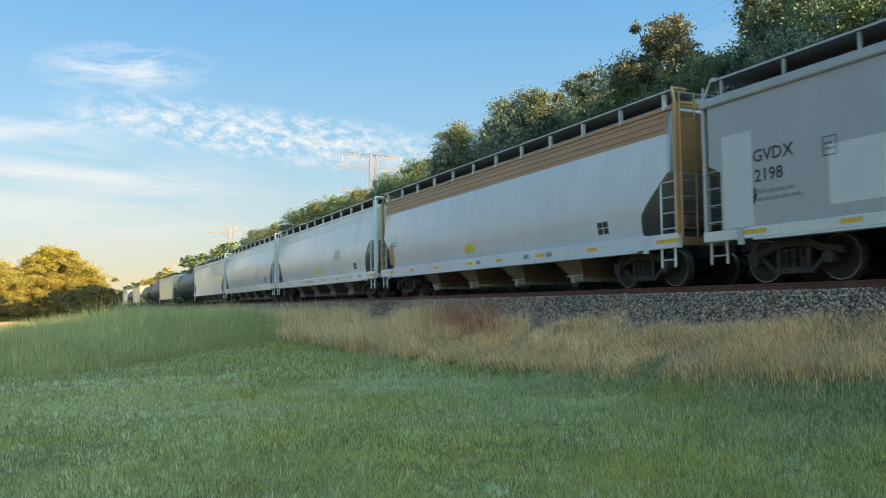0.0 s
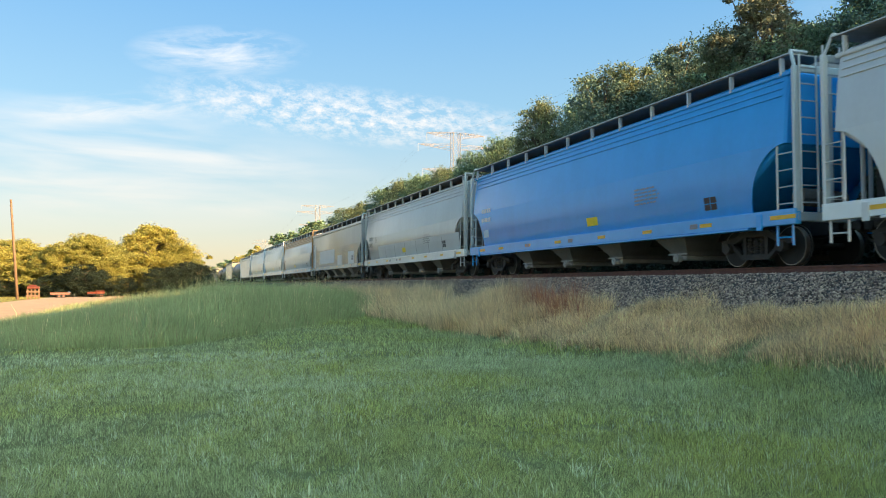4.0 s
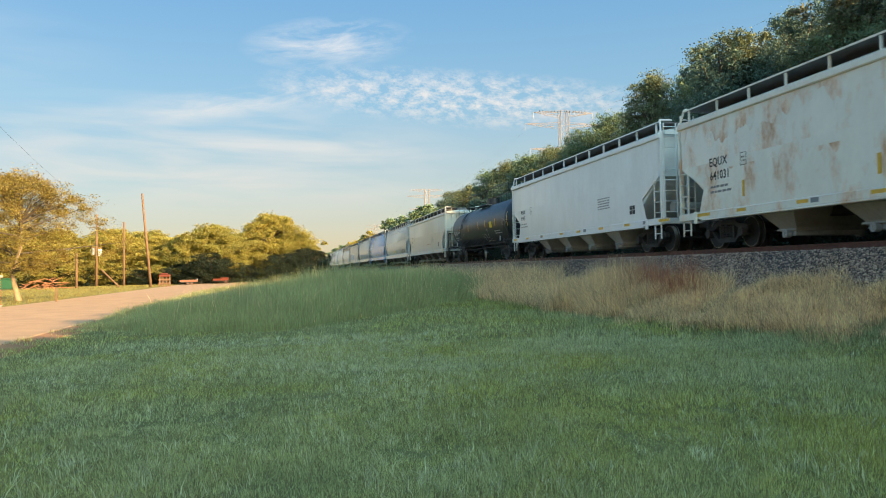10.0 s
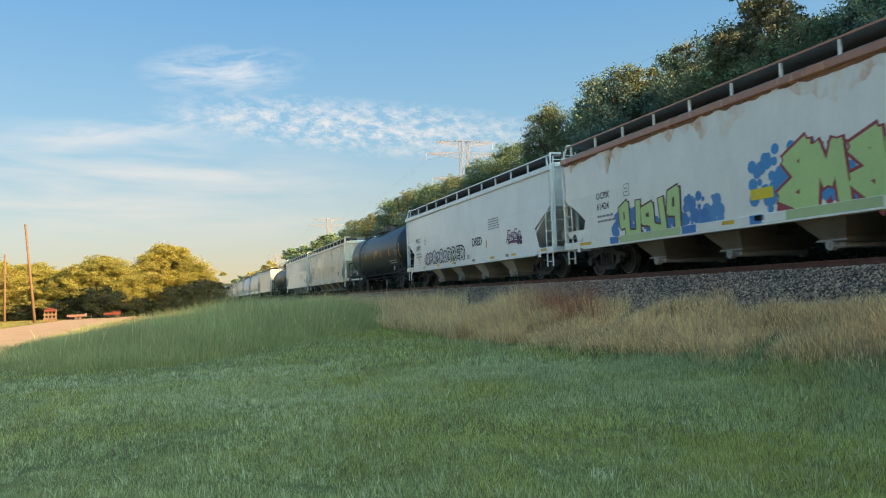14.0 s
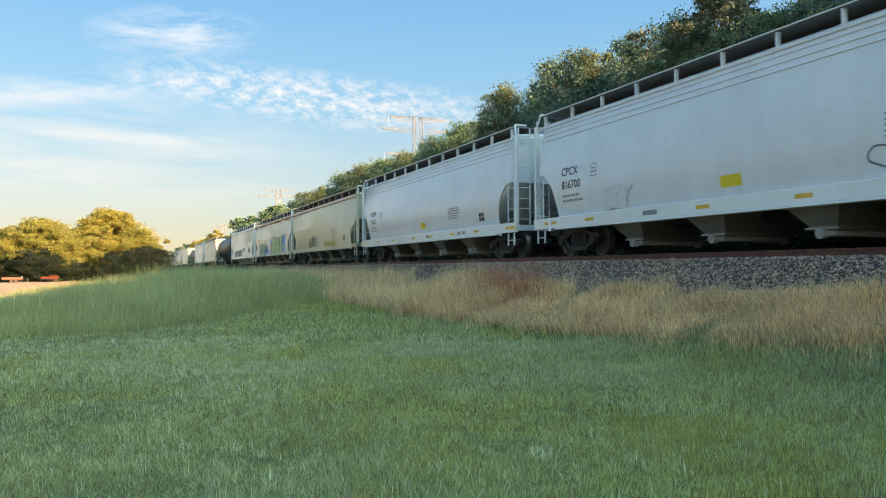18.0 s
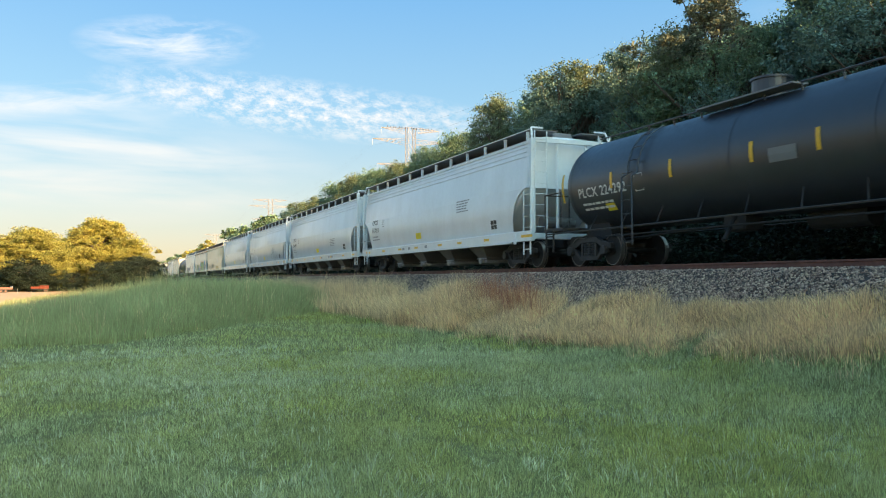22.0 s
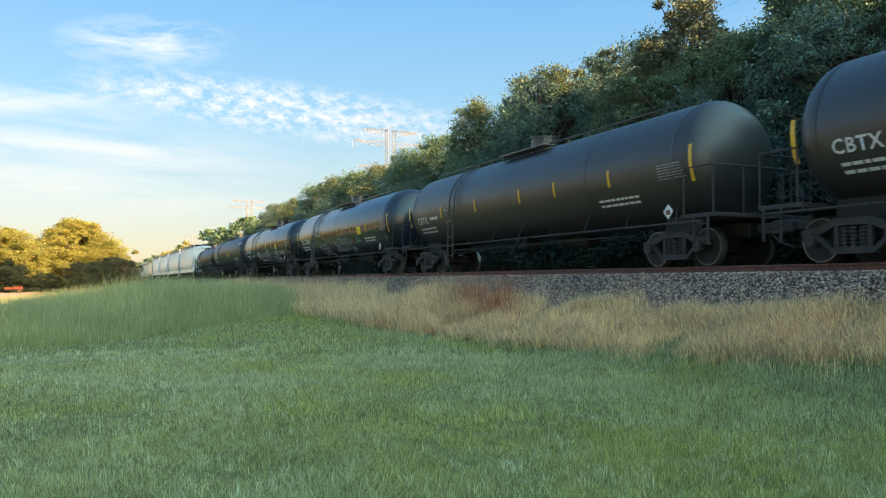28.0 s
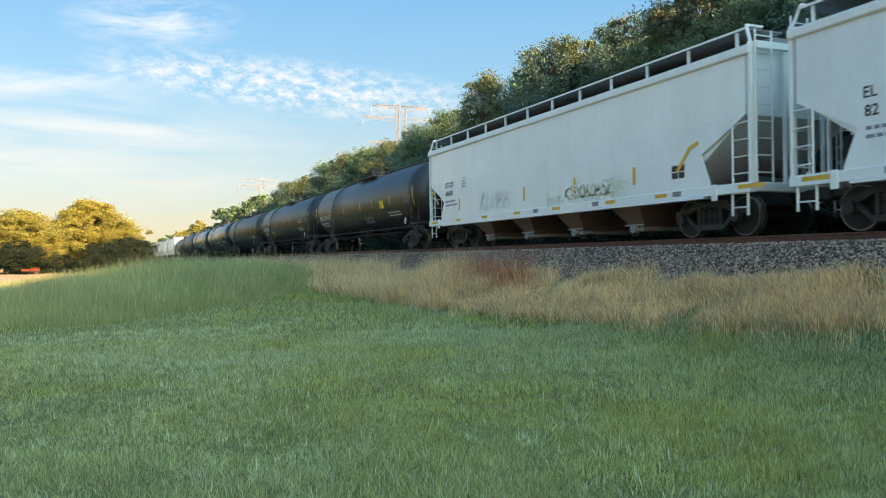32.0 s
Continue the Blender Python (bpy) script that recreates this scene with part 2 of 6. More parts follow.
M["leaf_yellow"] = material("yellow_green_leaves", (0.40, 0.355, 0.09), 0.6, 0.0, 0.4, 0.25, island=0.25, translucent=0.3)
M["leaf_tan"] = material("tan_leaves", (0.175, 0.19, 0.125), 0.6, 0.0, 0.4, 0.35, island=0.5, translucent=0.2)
# leaf colour for crown tops, with the low sun's light mixed in
M["leaf_sunlit"] = material("sunlit_top_leaves", (0.16, 0.195, 0.105), 0.6, 0.0, 0.4, 0.3, island=0.3, translucent=0.15)
# bush leaves, nearly black so that they read as deep shade
M["leaf_shade"] = material("shade_dark_leaves", (0.028, 0.042, 0.026), 0.6, 0.0, 0.4, 0.4, island=0.5, translucent=0.05)
M["leaf_olive"] = material("olive_leaves", (0.34, 0.315, 0.085), 0.6, 0.0, 0.4, 0.25, island=0.25, translucent=0.25)
M["leaf_autumn"] = material("autumn_leaves", (0.27, 0.21, 0.06), 0.55, 0.0, 0.4, 0.35, island=0.45, translucent=0.3)
M["bark_pale"] = material("pale_bark", (0.44, 0.32, 0.21), 0.9, 0.0, 2.5, 0.35, bump=0.6, bump_scale=14.0)
M["bark"] = material("bark", (0.11, 0.09, 0.07), 0.9, 0.0, 2.5, 0.45, bump=0.6, bump_scale=14.0)
M["road"] = material("worn_pavement", (0.52, 0.33, 0.19), 0.85, 0.0, 0.8, 0.22, bump=0.2)
M["verge"] = material("sandy_verge", (0.42, 0.20, 0.09), 0.95, 0.0, 1.2, 0.4, bump=0.5, bump_scale=9.0)
M["brick"] = material("red_brick", (0.36, 0.13, 0.08), 0.85, 0.0, 7.0, 0.3, bump=0.3)
M["mortar"] = material("mortar", (0.42, 0.38, 0.33), 0.95, 0.0, 8.0, 0.2)
M["pole"] = material("weathered_pole_wood", (0.22, 0.13, 0.08), 0.9, 0.0, 3.0, 0.4, bump=0.3)
M["lattice"] = material("galvanised_lattice", (0.34, 0.29, 0.25), 0.6, 0.2, 2.0, 0.15)
M["wire"] = material("power_wire", (0.05, 0.05, 0.05), 0.6, 0.2, 3.0, 0.1)
M["red_paint"] = material("faded_red_paint", (0.17, 0.04, 0.022), 0.5, 0.0, 3.0, 0.3)
M["white_paint"] = material("white_paint", (0.70, 0.70, 0.68), 0.5, 0.0, 3.0, 0.15)
M["rubber"] = material("black_rubber", (0.03, 0.03, 0.03), 0.8, 0.0, 5.0, 0.2)
M["green_bin"] = material("green_plastic", (0.02, 0.10, 0.05), 0.5, 0.0, 3.0, 0.2)
M["grey_metal"] = material("grey_metal", (0.3, 0.31, 0.33), 0.45, 0.5, 3.0, 0.2)


# ---- mesh helpers ----
def mesh_of(name, bm, mat):
    me = bpy.data.meshes.new(name)
    bm.to_mesh(me)
    bm.free()
    me.materials.append(mat)
    return me


def part(name, bm, mat, parent, label="", m=None):
    """Links a bmesh as one mesh object under a thing or a part."""
    me = bm if isinstance(bm, bpy.types.Mesh) else mesh_of(name, bm, mat)
    ob = new(name, me)
    ob.parent = parent
    if m is not None:
        ob.matrix_basis = m
    if label:
        ob["label"] = label
    return ob


def thing(name, m, label, category, group="", kind=""):
    ob = new(name)
    ob.empty_display_size = 0.2
    ob.matrix_basis = m
    return tagged(ob, label, category, group, kind)


def box(bm, lo, hi, bevel=0.0):
    c = [(a + b) / 2 for a, b in zip(lo, hi)]
    s = [abs(b - a) for a, b in zip(lo, hi)]
    r = bmesh.ops.create_cube(bm, size=1.0, matrix=Matrix.Translation(c) @ Matrix.Diagonal((*s, 1)))
    if bevel:
        edges = {e for v in r["verts"] for e in v.link_edges}
        bmesh.ops.bevel(bm, geom=list(edges), offset=bevel, segments=1, affect="EDGES", profile=0.5)
    return bm


def rod(bm, a, b, r, n=6, r2=None):
    a, b = Vector(a), Vector(b)
    d = b - a
    m = Matrix.Translation((a + b) / 2) @ d.to_track_quat("Z", "Y").to_matrix().to_4x4()
    bmesh.ops.create_cone(bm, cap_ends=True, segments=n, radius1=r, radius2=r if r2 is None else r2, depth=d.length, matrix=m)
    return bm


def prism(bm, outline, x0, x1):
    """A closed outline of (y, z) points, thick from x0 to x1."""
    a = [bm.verts.new((x0, y, z)) for y, z in outline]
    b = [bm.verts.new((x1, y, z)) for y, z in outline]
    bm.faces.new(a)
    bm.faces.new(b[::-1])
    for i in range(len(a)):
        j = (i + 1) % len(a)
        bm.faces.new((a[j], a[i], b[i], b[j]))
    bmesh.ops.recalc_face_normals(bm, faces=bm.faces)
    return bm


def smooth(me):
    for p in me.polygons:
        p.use_smooth = True
    return me


def from_arrays(name, verts, faces, mat):
    """A mesh from arrays of corners and of equal-sided faces."""
    me = bpy.data.meshes.new(name)
    k = faces.shape[1]
    me.vertices.add(len(verts))
    me.vertices.foreach_set("co", np.asarray(verts, dtype=np.float32).ravel())
    me.loops.add(faces.size)
    me.loops.foreach_set("vertex_index", faces.astype(np.int32).ravel())
    me.polygons.add(len(faces))
    me.polygons.foreach_set("loop_start", np.arange(0, faces.size, k, dtype=np.int32))
    me.update(calc_edges=True)
    me.validate()
    me.materials.append(mat)
    return me


# ---- ground, track bed, road ----
def slope(x):
    """Height of the ground across the railway bank."""
    xs = (-1e5, 8.6, 9.6, 11.3, 12.0, 16.0, 17.5, 20.0, 1e5)
    zs = (0.0, 0.0, 0.22, 1.05, 1.25, 1.25, 0.9, 0.5, 0.5)
    return float(np.interp(x, xs, zs))


def rough_ground(x, y):
    n = noise.noise((x * 0.25, y * 0.25, 3.0)) * 0.05
    mound = 0.35 * math.exp(-((x - 3.0) / 5.0) ** 2 - ((y - 36.0) / 10.0) ** 2)
    return slope(x) + (n if abs(x) < 60 and abs(y) < 120 else 0.0) * (0.4 if x < 8.6 else 1.0) + mound


def make_ground():
    xs = [-2600, -900, -300, -120, -60, -40, -25] + [-20 + 1.0 * i for i in range(28)] + [8.6, 9.1, 9.6, 10.2, 10.8, 11.3, 12.0, 13.0, 14.0, 15.0, 16.0, 17.5, 20, 24, 32, 60, 150, 500, 2600]
    ys = [-2600, -800, -200, -80, -40, -20, -10, -5] + [0 + 1.2 * i for i in range(60)] + [80, 95, 120, 160, 220, 300, 450, 700, 1200, 2600]
    verts = np.array([(x, y, rough_ground(x, y)) for y in ys for x in xs])
    nx = len(xs)
    faces = np.array([(j * nx + i, j * nx + i + 1, (j + 1) * nx + i + 1, (j + 1) * nx + i) for j in range(len(ys) - 1) for i in range(nx - 1)])
    mat = bpy.data.materials.new("meadow_ground")
    mat.use_nodes = True
    tree = mat.node_tree
    shader = tree.nodes["Principled BSDF"]
    co = tree.nodes.new("ShaderNodeTexCoord").outputs["Object"]
    big = add_node(tree, "ShaderNodeTexNoise", Scale=0.35, Detail=6.0)
    fine = add_node(tree, "ShaderNodeTexNoise", Scale=18.0, Detail=6.0, Roughness=0.7)
    for n in (big, fine):
        tree.links.new(co, n.inputs["Vector"])
    xyz = tree.nodes.new("ShaderNodeSeparateXYZ")
    tree.links.new(co, xyz.inputs[0])
    green = mix_rgb(tree, big.outputs["Fac"], (0.17, 0.18, 0.055), (0.25, 0.245, 0.08))
    green = mix_rgb(tree, fine.outputs["Fac"], mix_rgb(tree, 1.0, green, (0.5, 0.5, 0.5), "MULTIPLY"), green)
    # straw ground toned down, to put shade between the dry tufts
    straw = mix_rgb(tree, fine.outputs["Fac"], (0.20, 0.14, 0.08), (0.46, 0.35, 0.20))
    edge = math_node(tree, "ADD", xyz.outputs[0], math_node(tree, "MULTIPLY", big.outputs["Fac"], 1.6))
    dry = ramp(tree, math_node(tree, "DIVIDE", math_node(tree, "SUBTRACT", edge, 10.7), 1.0, clamp=True), [(0.0, 0.0), (1.0, 1.0)])
    tree.links.new(mix_rgb(tree, dry, green, straw), shader.inputs["Base Color"])
    shader.inputs["Roughness"].default_value = 0.95
    b = add_node(tree, "ShaderNodeBump", Strength=0.8, Distance=0.05)
    tree.links.new(fine.outputs["Fac"], b.inputs["Height"])
    tree.links.new(b.outputs[0], shader.inputs["Normal"])
    me = from_arrays("ground", verts, faces, mat)
    tagged(new("ground", smooth(me)), "mown green lawn rising to a railway bank", "ground", kind="structure")


make_ground()


def strip(name, x0, x1, y0, y1, z, mat, wobble, label, category, thick=0.05):
    """A flat lane along y with uneven edges."""
    ys = np.linspace(y0, y1, 60)
    bm = bmesh.new()
    top, low = [], []
    for y in ys:
        a = x0 + wobble * noise.noise((y * 0.15, 1.0, x0))
        b = x1 + wobble * noise.noise((y * 0.15, 7.0, x1))
        top.append((bm.verts.new((a, y, z)), bm.verts.new((b, y, z))))
        low.append((bm.verts.new((a - 0.1, y, z - thick)), bm.verts.new((b + 0.1, y, z - thick))))
    for i in range(len(ys) - 1):
        bm.faces.new((top[i][0], top[i][1], top[i + 1][1], top[i + 1][0]))
        bm.faces.new((low[i][0], top[i][0], top[i + 1][0], low[i + 1][0]))
        bm.faces.new((top[i][1], low[i][1], low[i + 1][1], top[i + 1][1]))
    return tagged(new(name, mesh_of(name, bm, mat)), label, category, kind="structure")


strip("road_verge", -7.2, -5.5, -60, 150, 0.035, M["verge"], 0.7, "sandy reddish dirt verge beside the road", "verge")
strip("road", -14.2, -6.5, -80, 190, 0.06, M["road"], 0.25, "worn pale two-lane road lit by low sun", "road")


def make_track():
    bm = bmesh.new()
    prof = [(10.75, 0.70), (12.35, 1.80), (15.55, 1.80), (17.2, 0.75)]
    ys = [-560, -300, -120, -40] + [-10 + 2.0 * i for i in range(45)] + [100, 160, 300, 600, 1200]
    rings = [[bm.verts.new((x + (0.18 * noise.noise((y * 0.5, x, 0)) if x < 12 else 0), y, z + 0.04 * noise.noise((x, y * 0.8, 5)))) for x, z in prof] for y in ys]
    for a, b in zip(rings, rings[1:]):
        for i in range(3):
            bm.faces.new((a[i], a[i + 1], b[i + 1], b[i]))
    tagged(new("ballast_bed", mesh_of("ballast_bed", bm, M["stone_gap_shade"])), "grey crushed-stone ballast bank under the track, darkened as gaps between stones", "ballast", kind="structure")
    track = thing("railway_track", pose(TRACK, 0, 0), "rusty steel rails on dark wooden ties in ballast", "railway track", kind="structure")
    rail = [(-0.075, 0.0), (0.075, 0.0), (0.075, 0.012), (0.012, 0.035), (0.012, 0.13), (0.036, 0.14), (0.036, 0.172), (0.028, 0.18), (-0.028, 0.18), (-0.036, 0.172), (-0.036, 0.14), (-0.012, 0.13), (-0.012, 0.035), (-0.075, 0.012)]
    for side in (-1, 1):
        bm = bmesh.new()
        a = [bm.verts.new((side * 0.753 + x, -560, RAIL - 0.18 + z)) for x, z in rail]
        b = [bm.verts.new((side * 0.753 + x, 1300, RAIL - 0.18 + z)) for x, z in rail]
        for i in range(len(a)):
            j = (i + 1) % len(a)
            bm.faces.new((a[i], a[j], b[j], b[i]))
        part("rail", bm, M["rail"], track)
    tie = mesh_of("tie", box(bmesh.new(), (-1.3, -0.115, RAIL - 0.36), (1.3, 0.115, RAIL - 0.185), 0.012), M["tie"])
    for i in range(150):
        part("tie", tie, None, track, m=pose(random.uniform(-0.03, 0.03), -8 + i * 0.53, 0, 0, 0, random.uniform(-0.8, 0.8)))


make_track()


def make_ballast():
    """Loose stones over the near shoulder, one joined layer."""
    rng = np.random.default_rng(5)
    n = 96000
    y = np.concatenate([rng.uniform(2, 30, int(n * 0.72)), rng.uniform(30, 62, n - int(n * 0.72))])
    s = rng.uniform(0, 1, n)
    x = 10.95 + s * 1.9 + rng.normal(0, 0.08, n)
    z = np.interp(x, (10.75, 12.35, 14), (0.72, 1.80, 1.80)) + rng.uniform(-0.02, 0.03, n)
    r = 0.014 + 0.026 * rng.uniform(0, 1, n) ** 1.6
    octa = np.array([(1, 0, 0), (-1, 0, 0), (0, 1, 0), (0, -1, 0), (0, 0, 1), (0, 0, -1)], float)
    tri = np.array([(0, 2, 4), (2, 1, 4), (1, 3, 4), (3, 0, 4), (2, 0, 5), (1, 2, 5), (3, 1, 5), (0, 3, 5)])
    v = octa[None] * rng.uniform(0.6, 1.25, (n, 6, 1)) + rng.normal(0, 0.22, (n, 6, 3))
    th = rng.uniform(0, 6.28, n)
    c, sn = np.cos(th)[:, None], np.sin(th)[:, None]
    v = np.stack([v[..., 0] * c - v[..., 1] * sn, v[..., 0] * sn + v[..., 1] * c, v[..., 2] * 0.75], -1) * r[:, None, None]
    v += np.stack([x, y, z], -1)[:, None]
    f = (tri[None] + (np.arange(n) * 6)[:, None, None]).reshape(-1, 3)
    tagged(new("ballast_stones", from_arrays("ballast_stones", v.reshape(-1, 3), f, M["stone"])), "loose grey crushed ballast stones", "ballast", kind="stuff")


make_ballast()


# ---- grass ----
def blades(name, xy, z, height, width, lean, mat, label, category, rng, segments=1, toward=None):
    """Upright tapering blades, joined into one layer."""
    n = len(xy)
    th = rng.uniform(0, 6.283, n)
    h = height * rng.uniform(0.55, 1.25, n)
    la = rng.uniform(0, 6.283, n) if toward is None else toward + rng.normal(0, 0.5, n)
    le = np.abs(rng.normal(0, lean, n)) * h
    w = width * rng.uniform(0.7, 1.3, n)
    dx, dy = np.cos(th) * w / 2, np.sin(th) * w / 2
    base = np.column_stack([xy, z])
    side = np.column_stack([dx, dy, np.zeros(n)])
    tipd = np.column_stack([np.cos(la) * le, np.sin(la) * le, h])
    if segments == 1:
        v = np.stack([base - side, base + side, base + tipd], 1).reshape(-1, 3)
        f = np.arange(3 * n).reshape(-1, 3)
    else:
        mid = base + tipd * np.array([0.35, 0.35, 0.6])
        v = np.stack([base - side, base + side, mid + side * 0.75, mid - side * 0.75, base + tipd], 1).reshape(-1, 3)
        o = (np.arange(n) * 5)[:, None]
        f = np.concatenate([o + np.array([0, 1, 2]), o + np.array([0, 2, 3]), o + np.array([3, 2, 4])], 1).reshape(-1, 3)
    tagged(new(name, from_arrays(name, v, f, mat)), label, category, kind="stuff")


def soft_noise(x, y, seed):
    """Smooth random field between -1 and 1, one cell a unit, for whole arrays."""
    table = np.random.default_rng(seed).uniform(-1, 1, (64, 64))
    i, j = np.floor(x).astype(int), np.floor(y).astype(int)
    u, v = x - i, y - j
    u, v = u * u * (3 - 2 * u), v * v * (3 - 2 * v)
    a, b, c, d = table[i % 64, j % 64], table[(i + 1) % 64, j % 64], table[i % 64, (j + 1) % 64], table[(i + 1) % 64, (j + 1) % 64]
    return (a * (1 - u) + b * u) * (1 - v) + (c * (1 - u) + d * u) * v


def wedge(rng, n, r0, r1, a0=-62, a1=26):
    r = np.sqrt(rng.uniform(r0 ** 2, r1 ** 2, n))
    a = np.radians(rng.uniform(a0, a1, n))
    return np.column_stack([-np.sin(a) * r, np.cos(a) * r])


GRID_X, GRID_Y = np.arange(-34, 16.1, 0.4), np.arange(-4, 130.1, 0.8)
GRID_Z = np.array([[rough_ground(a, b) for b in GRID_Y] for a in GRID_X])


def heights(xy):
    u = np.clip((xy[:, 0] - GRID_X[0]) / 0.4, 0, len(GRID_X) - 1.001)
    v = np.clip((xy[:, 1] - GRID_Y[0]) / 0.8, 0, len(GRID_Y) - 1.001)
    i, j = u.astype(int), v.astype(int)
    u, v = u - i, v - j
    return (GRID_Z[i, j] * (1 - u) + GRID_Z[i + 1, j] * u) * (1 - v) + (GRID_Z[i, j + 1] * (1 - u) + GRID_Z[i + 1, j + 1] * u) * v - 0.012


def lawn_edge(y):
    """Where the mown lawn meets the dry bank."""
    return np.interp(y, (0, 8, 12, 16, 25, 38, 60), (11.0, 10.45, 9.95, 9.55, 9.2, 8.8, 8.8))


def front_edge(x):
    """Where the mown lawn meets the uncut green grass."""
    return np.interp(x, (-7, -3.2, -0.3, 3.5, 6.5, 9.7), (26, 21.6, 21.0, 26.0, 31.0, 38.0))


def tufted(rng, centres, per, spread):
    """Blade feet gathered in tufts, and the way each blade bends out of its tuft."""
    n = len(centres)
    off = rng.normal(0, 1, (n, per, 2)) * spread
    xy = (centres[:, None] + off).reshape(-1, 2)
    return xy, np.arctan2(off[..., 1], off[..., 0]).ravel(), np.repeat(np.arange(n), per)


def make_grass():
    rng = np.random.default_rng(11)
    for name, n, r0, r1, h, w in (("lawn_grass", 230000, 4.2, 8.8, 0.062, 0.0062), ("lawn_grass_beyond", 250000, 8.6, 17, 0.070, 0.0098), ("lawn_grass_far", 250000, 15.5, 42, 0.085, 0.019)):
        xy = wedge(rng, n, r0, r1)
        x, y = xy.T
        tuft = 0.5 * soft_noise(x * 0.9, y * 0.9, 1) + 0.45 * soft_noise(x * 3.3, y * 3.3, 2) + 0.4 * soft_noise(x * 9.0, y * 9.0, 3)
        keep = (x < lawn_edge(y) + 0.25 * tuft) & (x > -5.9 + 0.8 * tuft) & (y < front_edge(x) + 0.6) & (tuft > -1.05 + 0.35 * rng.uniform(size=n))
        xy, tuft = xy[keep], tuft[keep]
        tall = np.interp(xy[:, 0], (0.0, 3.0, 5.0, 9.0), (0.88, 1.0, 1.25, 1.6))
        blades(name, xy, heights(xy), h * tall * np.maximum(0.5, 1 + 0.7 * tuft), w, 0.7, M["lawn"], "short mown dewy green lawn grass", "lawn", rng)
    feet = wedge(rng, 17000, 4.4, 19)
    keep = (feet[:, 0] < lawn_edge(feet[:, 1])) & (feet[:, 0] > -5.0)
    # pale blades thinned to left and right, imitating the lawn's dimmer light there
    keep &= rng.uniform(size=len(feet)) < np.interp(feet[:, 0], (-4, -1, 2, 6, 9), (0.2, 0.6, 1.0, 0.6, 0.35)) * np.clip(0.75 + 0.8 * soft_noise(feet[:, 0] * 0.7, feet[:, 1] * 0.7, 5), 0.1, 1)
    xy, out, ids = tufted(rng, feet[keep], 6, 0.028)
    blades("lawn_long_blades", xy, heights(xy), rng.uniform(0.07, 0.125, len(feet))[ids], 0.0058, 0.8, M["blade_pale"], "paler longer blades among the mown grass", "lawn", rng, 2, out)
    # the far lawn strip beyond the road and thin grass on the verge
    xy = np.column_stack([rng.uniform(-32, -14.4, 40000), rng.uniform(30, 120, 40000)])
    blades("roadside_grass", xy, heights(xy), 0.12, 0.035, 0.4, M["roadside"], "sunlit short grass beyond the road", "grass", rng)
    xy = np.column_stack([rng.uniform(-6.5, -5.2, 9000), rng.uniform(8, 60, 9000)])
    xy = xy[soft_noise(xy[:, 0] * 1.1, xy[:, 1] * 0.8, 12) > 0.0]
    blades("verge_grass", xy, heights(xy) + 0.03, 0.10, 0.018, 0.7, M["lawn"], "scattered grass tufts on the dirt verge", "grass", rng)
    # dry grass on the bank, in bent tufts
    n = 12500
    y = np.concatenate([rng.uniform(1, 28, int(n * 0.72)), rng.uniform(28, 75, n - int(n * 0.72))])
    x = lawn_edge(y) + rng.beta(1.1, 1.3, n) * np.interp(y, (0, 14, 26, 40), (1.95, 2.05, 2.3, 2.8)) - 0.30 + 0.3 * rng.normal(0, 1, n) * (rng.uniform(size=n) < 0.35)
    clump = 0.6 * soft_noise(x * 0.9, y * 0.5, 4) + 0.6 * soft_noise(x * 2.2, y * 1.7, 6)
    keep = clump > -0.55 + 0.35 * rng.uniform(size=n)
    x, y, clump = x[keep], y[keep], clump[keep]
    size = np.interp(y, (0, 14, 19, 25, 40), (0.14, 0.19, 0.28, 0.48, 0.62)) * np.maximum(0.4, 1 + 0.9 * clump) * np.exp(rng.normal(0, 0.22, len(x)))
    xy, out, ids = tufted(rng, np.column_stack([x, y]), 18, 0.075)
    h = size[ids]
    blades("dry_grass", xy, heights(xy), h, 0.0095, 0.62, M["dry"], "tall straw-coloured dry grass on the bank", "grass", rng, 2, out)
    k = rng.uniform(size=len(x)) < 0.3
    xy, out, ids = tufted(rng, np.column_stack([x, y])[k], 12, 0.10)
    blades("matted_dry_grass", xy, heights(xy), size[k][ids] * 0.6, 0.014, 1.3, M["dry_brown"], "matted brown dead grass low on the bank", "grass", rng, 2, out)
    k = rng.uniform(size=len(x)) < 0.05
    xy, out, ids = tufted(rng, np.column_stack([x, y])[k], 12, 0.08)
    blades("dry_grass_green_shoots", xy, heights(xy), size[k][ids] * 0.75, 0.010, 0.4, M["tall"], "green shoots among the dry grass", "grass", rng, 2, out)
    # uncut green grass
    n = 13000
    x = rng.uniform(-6.0, 11.2, n)
    y = front_edge(x) + rng.beta(0.9, 2.2, n) * 55
    keep = x < np.interp(y, (20, 40, 120), (9.0, 9.3, 11.0))
    x, y = x[keep], y[keep]
    clump = 0.6 * soft_noise(x * 0.4, y * 0.4, 8) + 0.4 * soft_noise(x * 1.3, y * 1.3, 9)
    ramp_in = np.clip((y - front_edge(x)) / 4.0, 0, 1)
    size = (0.26 + 0.76 * ramp_in ** 0.7) * np.maximum(0.4, 1 + 0.55 * clump) * np.interp(x, (-6, -3.5, -1, 1.5), (0.26, 0.48, 0.78, 0.97)) * np.exp(rng.normal(0, 0.16, len(x)))
    xy, out, ids = tufted(rng, np.column_stack([x, y]), 16, 0.16)
    h = size[ids]
    blades("tall_green_grass", xy, heights(xy), h, 0.014, 0.42, M["tall"], "soft uncut tall green grass beside the lawn", "grass", rng, 2, out)
    k = rng.uniform(size=len(xy)) < 0.018
    blades("grass_seed_heads", xy[k], heights(xy[k]), h[k] * 1.15, 0.013, 0.25, M["dry"], "pale seed heads over the green grass", "grass", rng, 2)
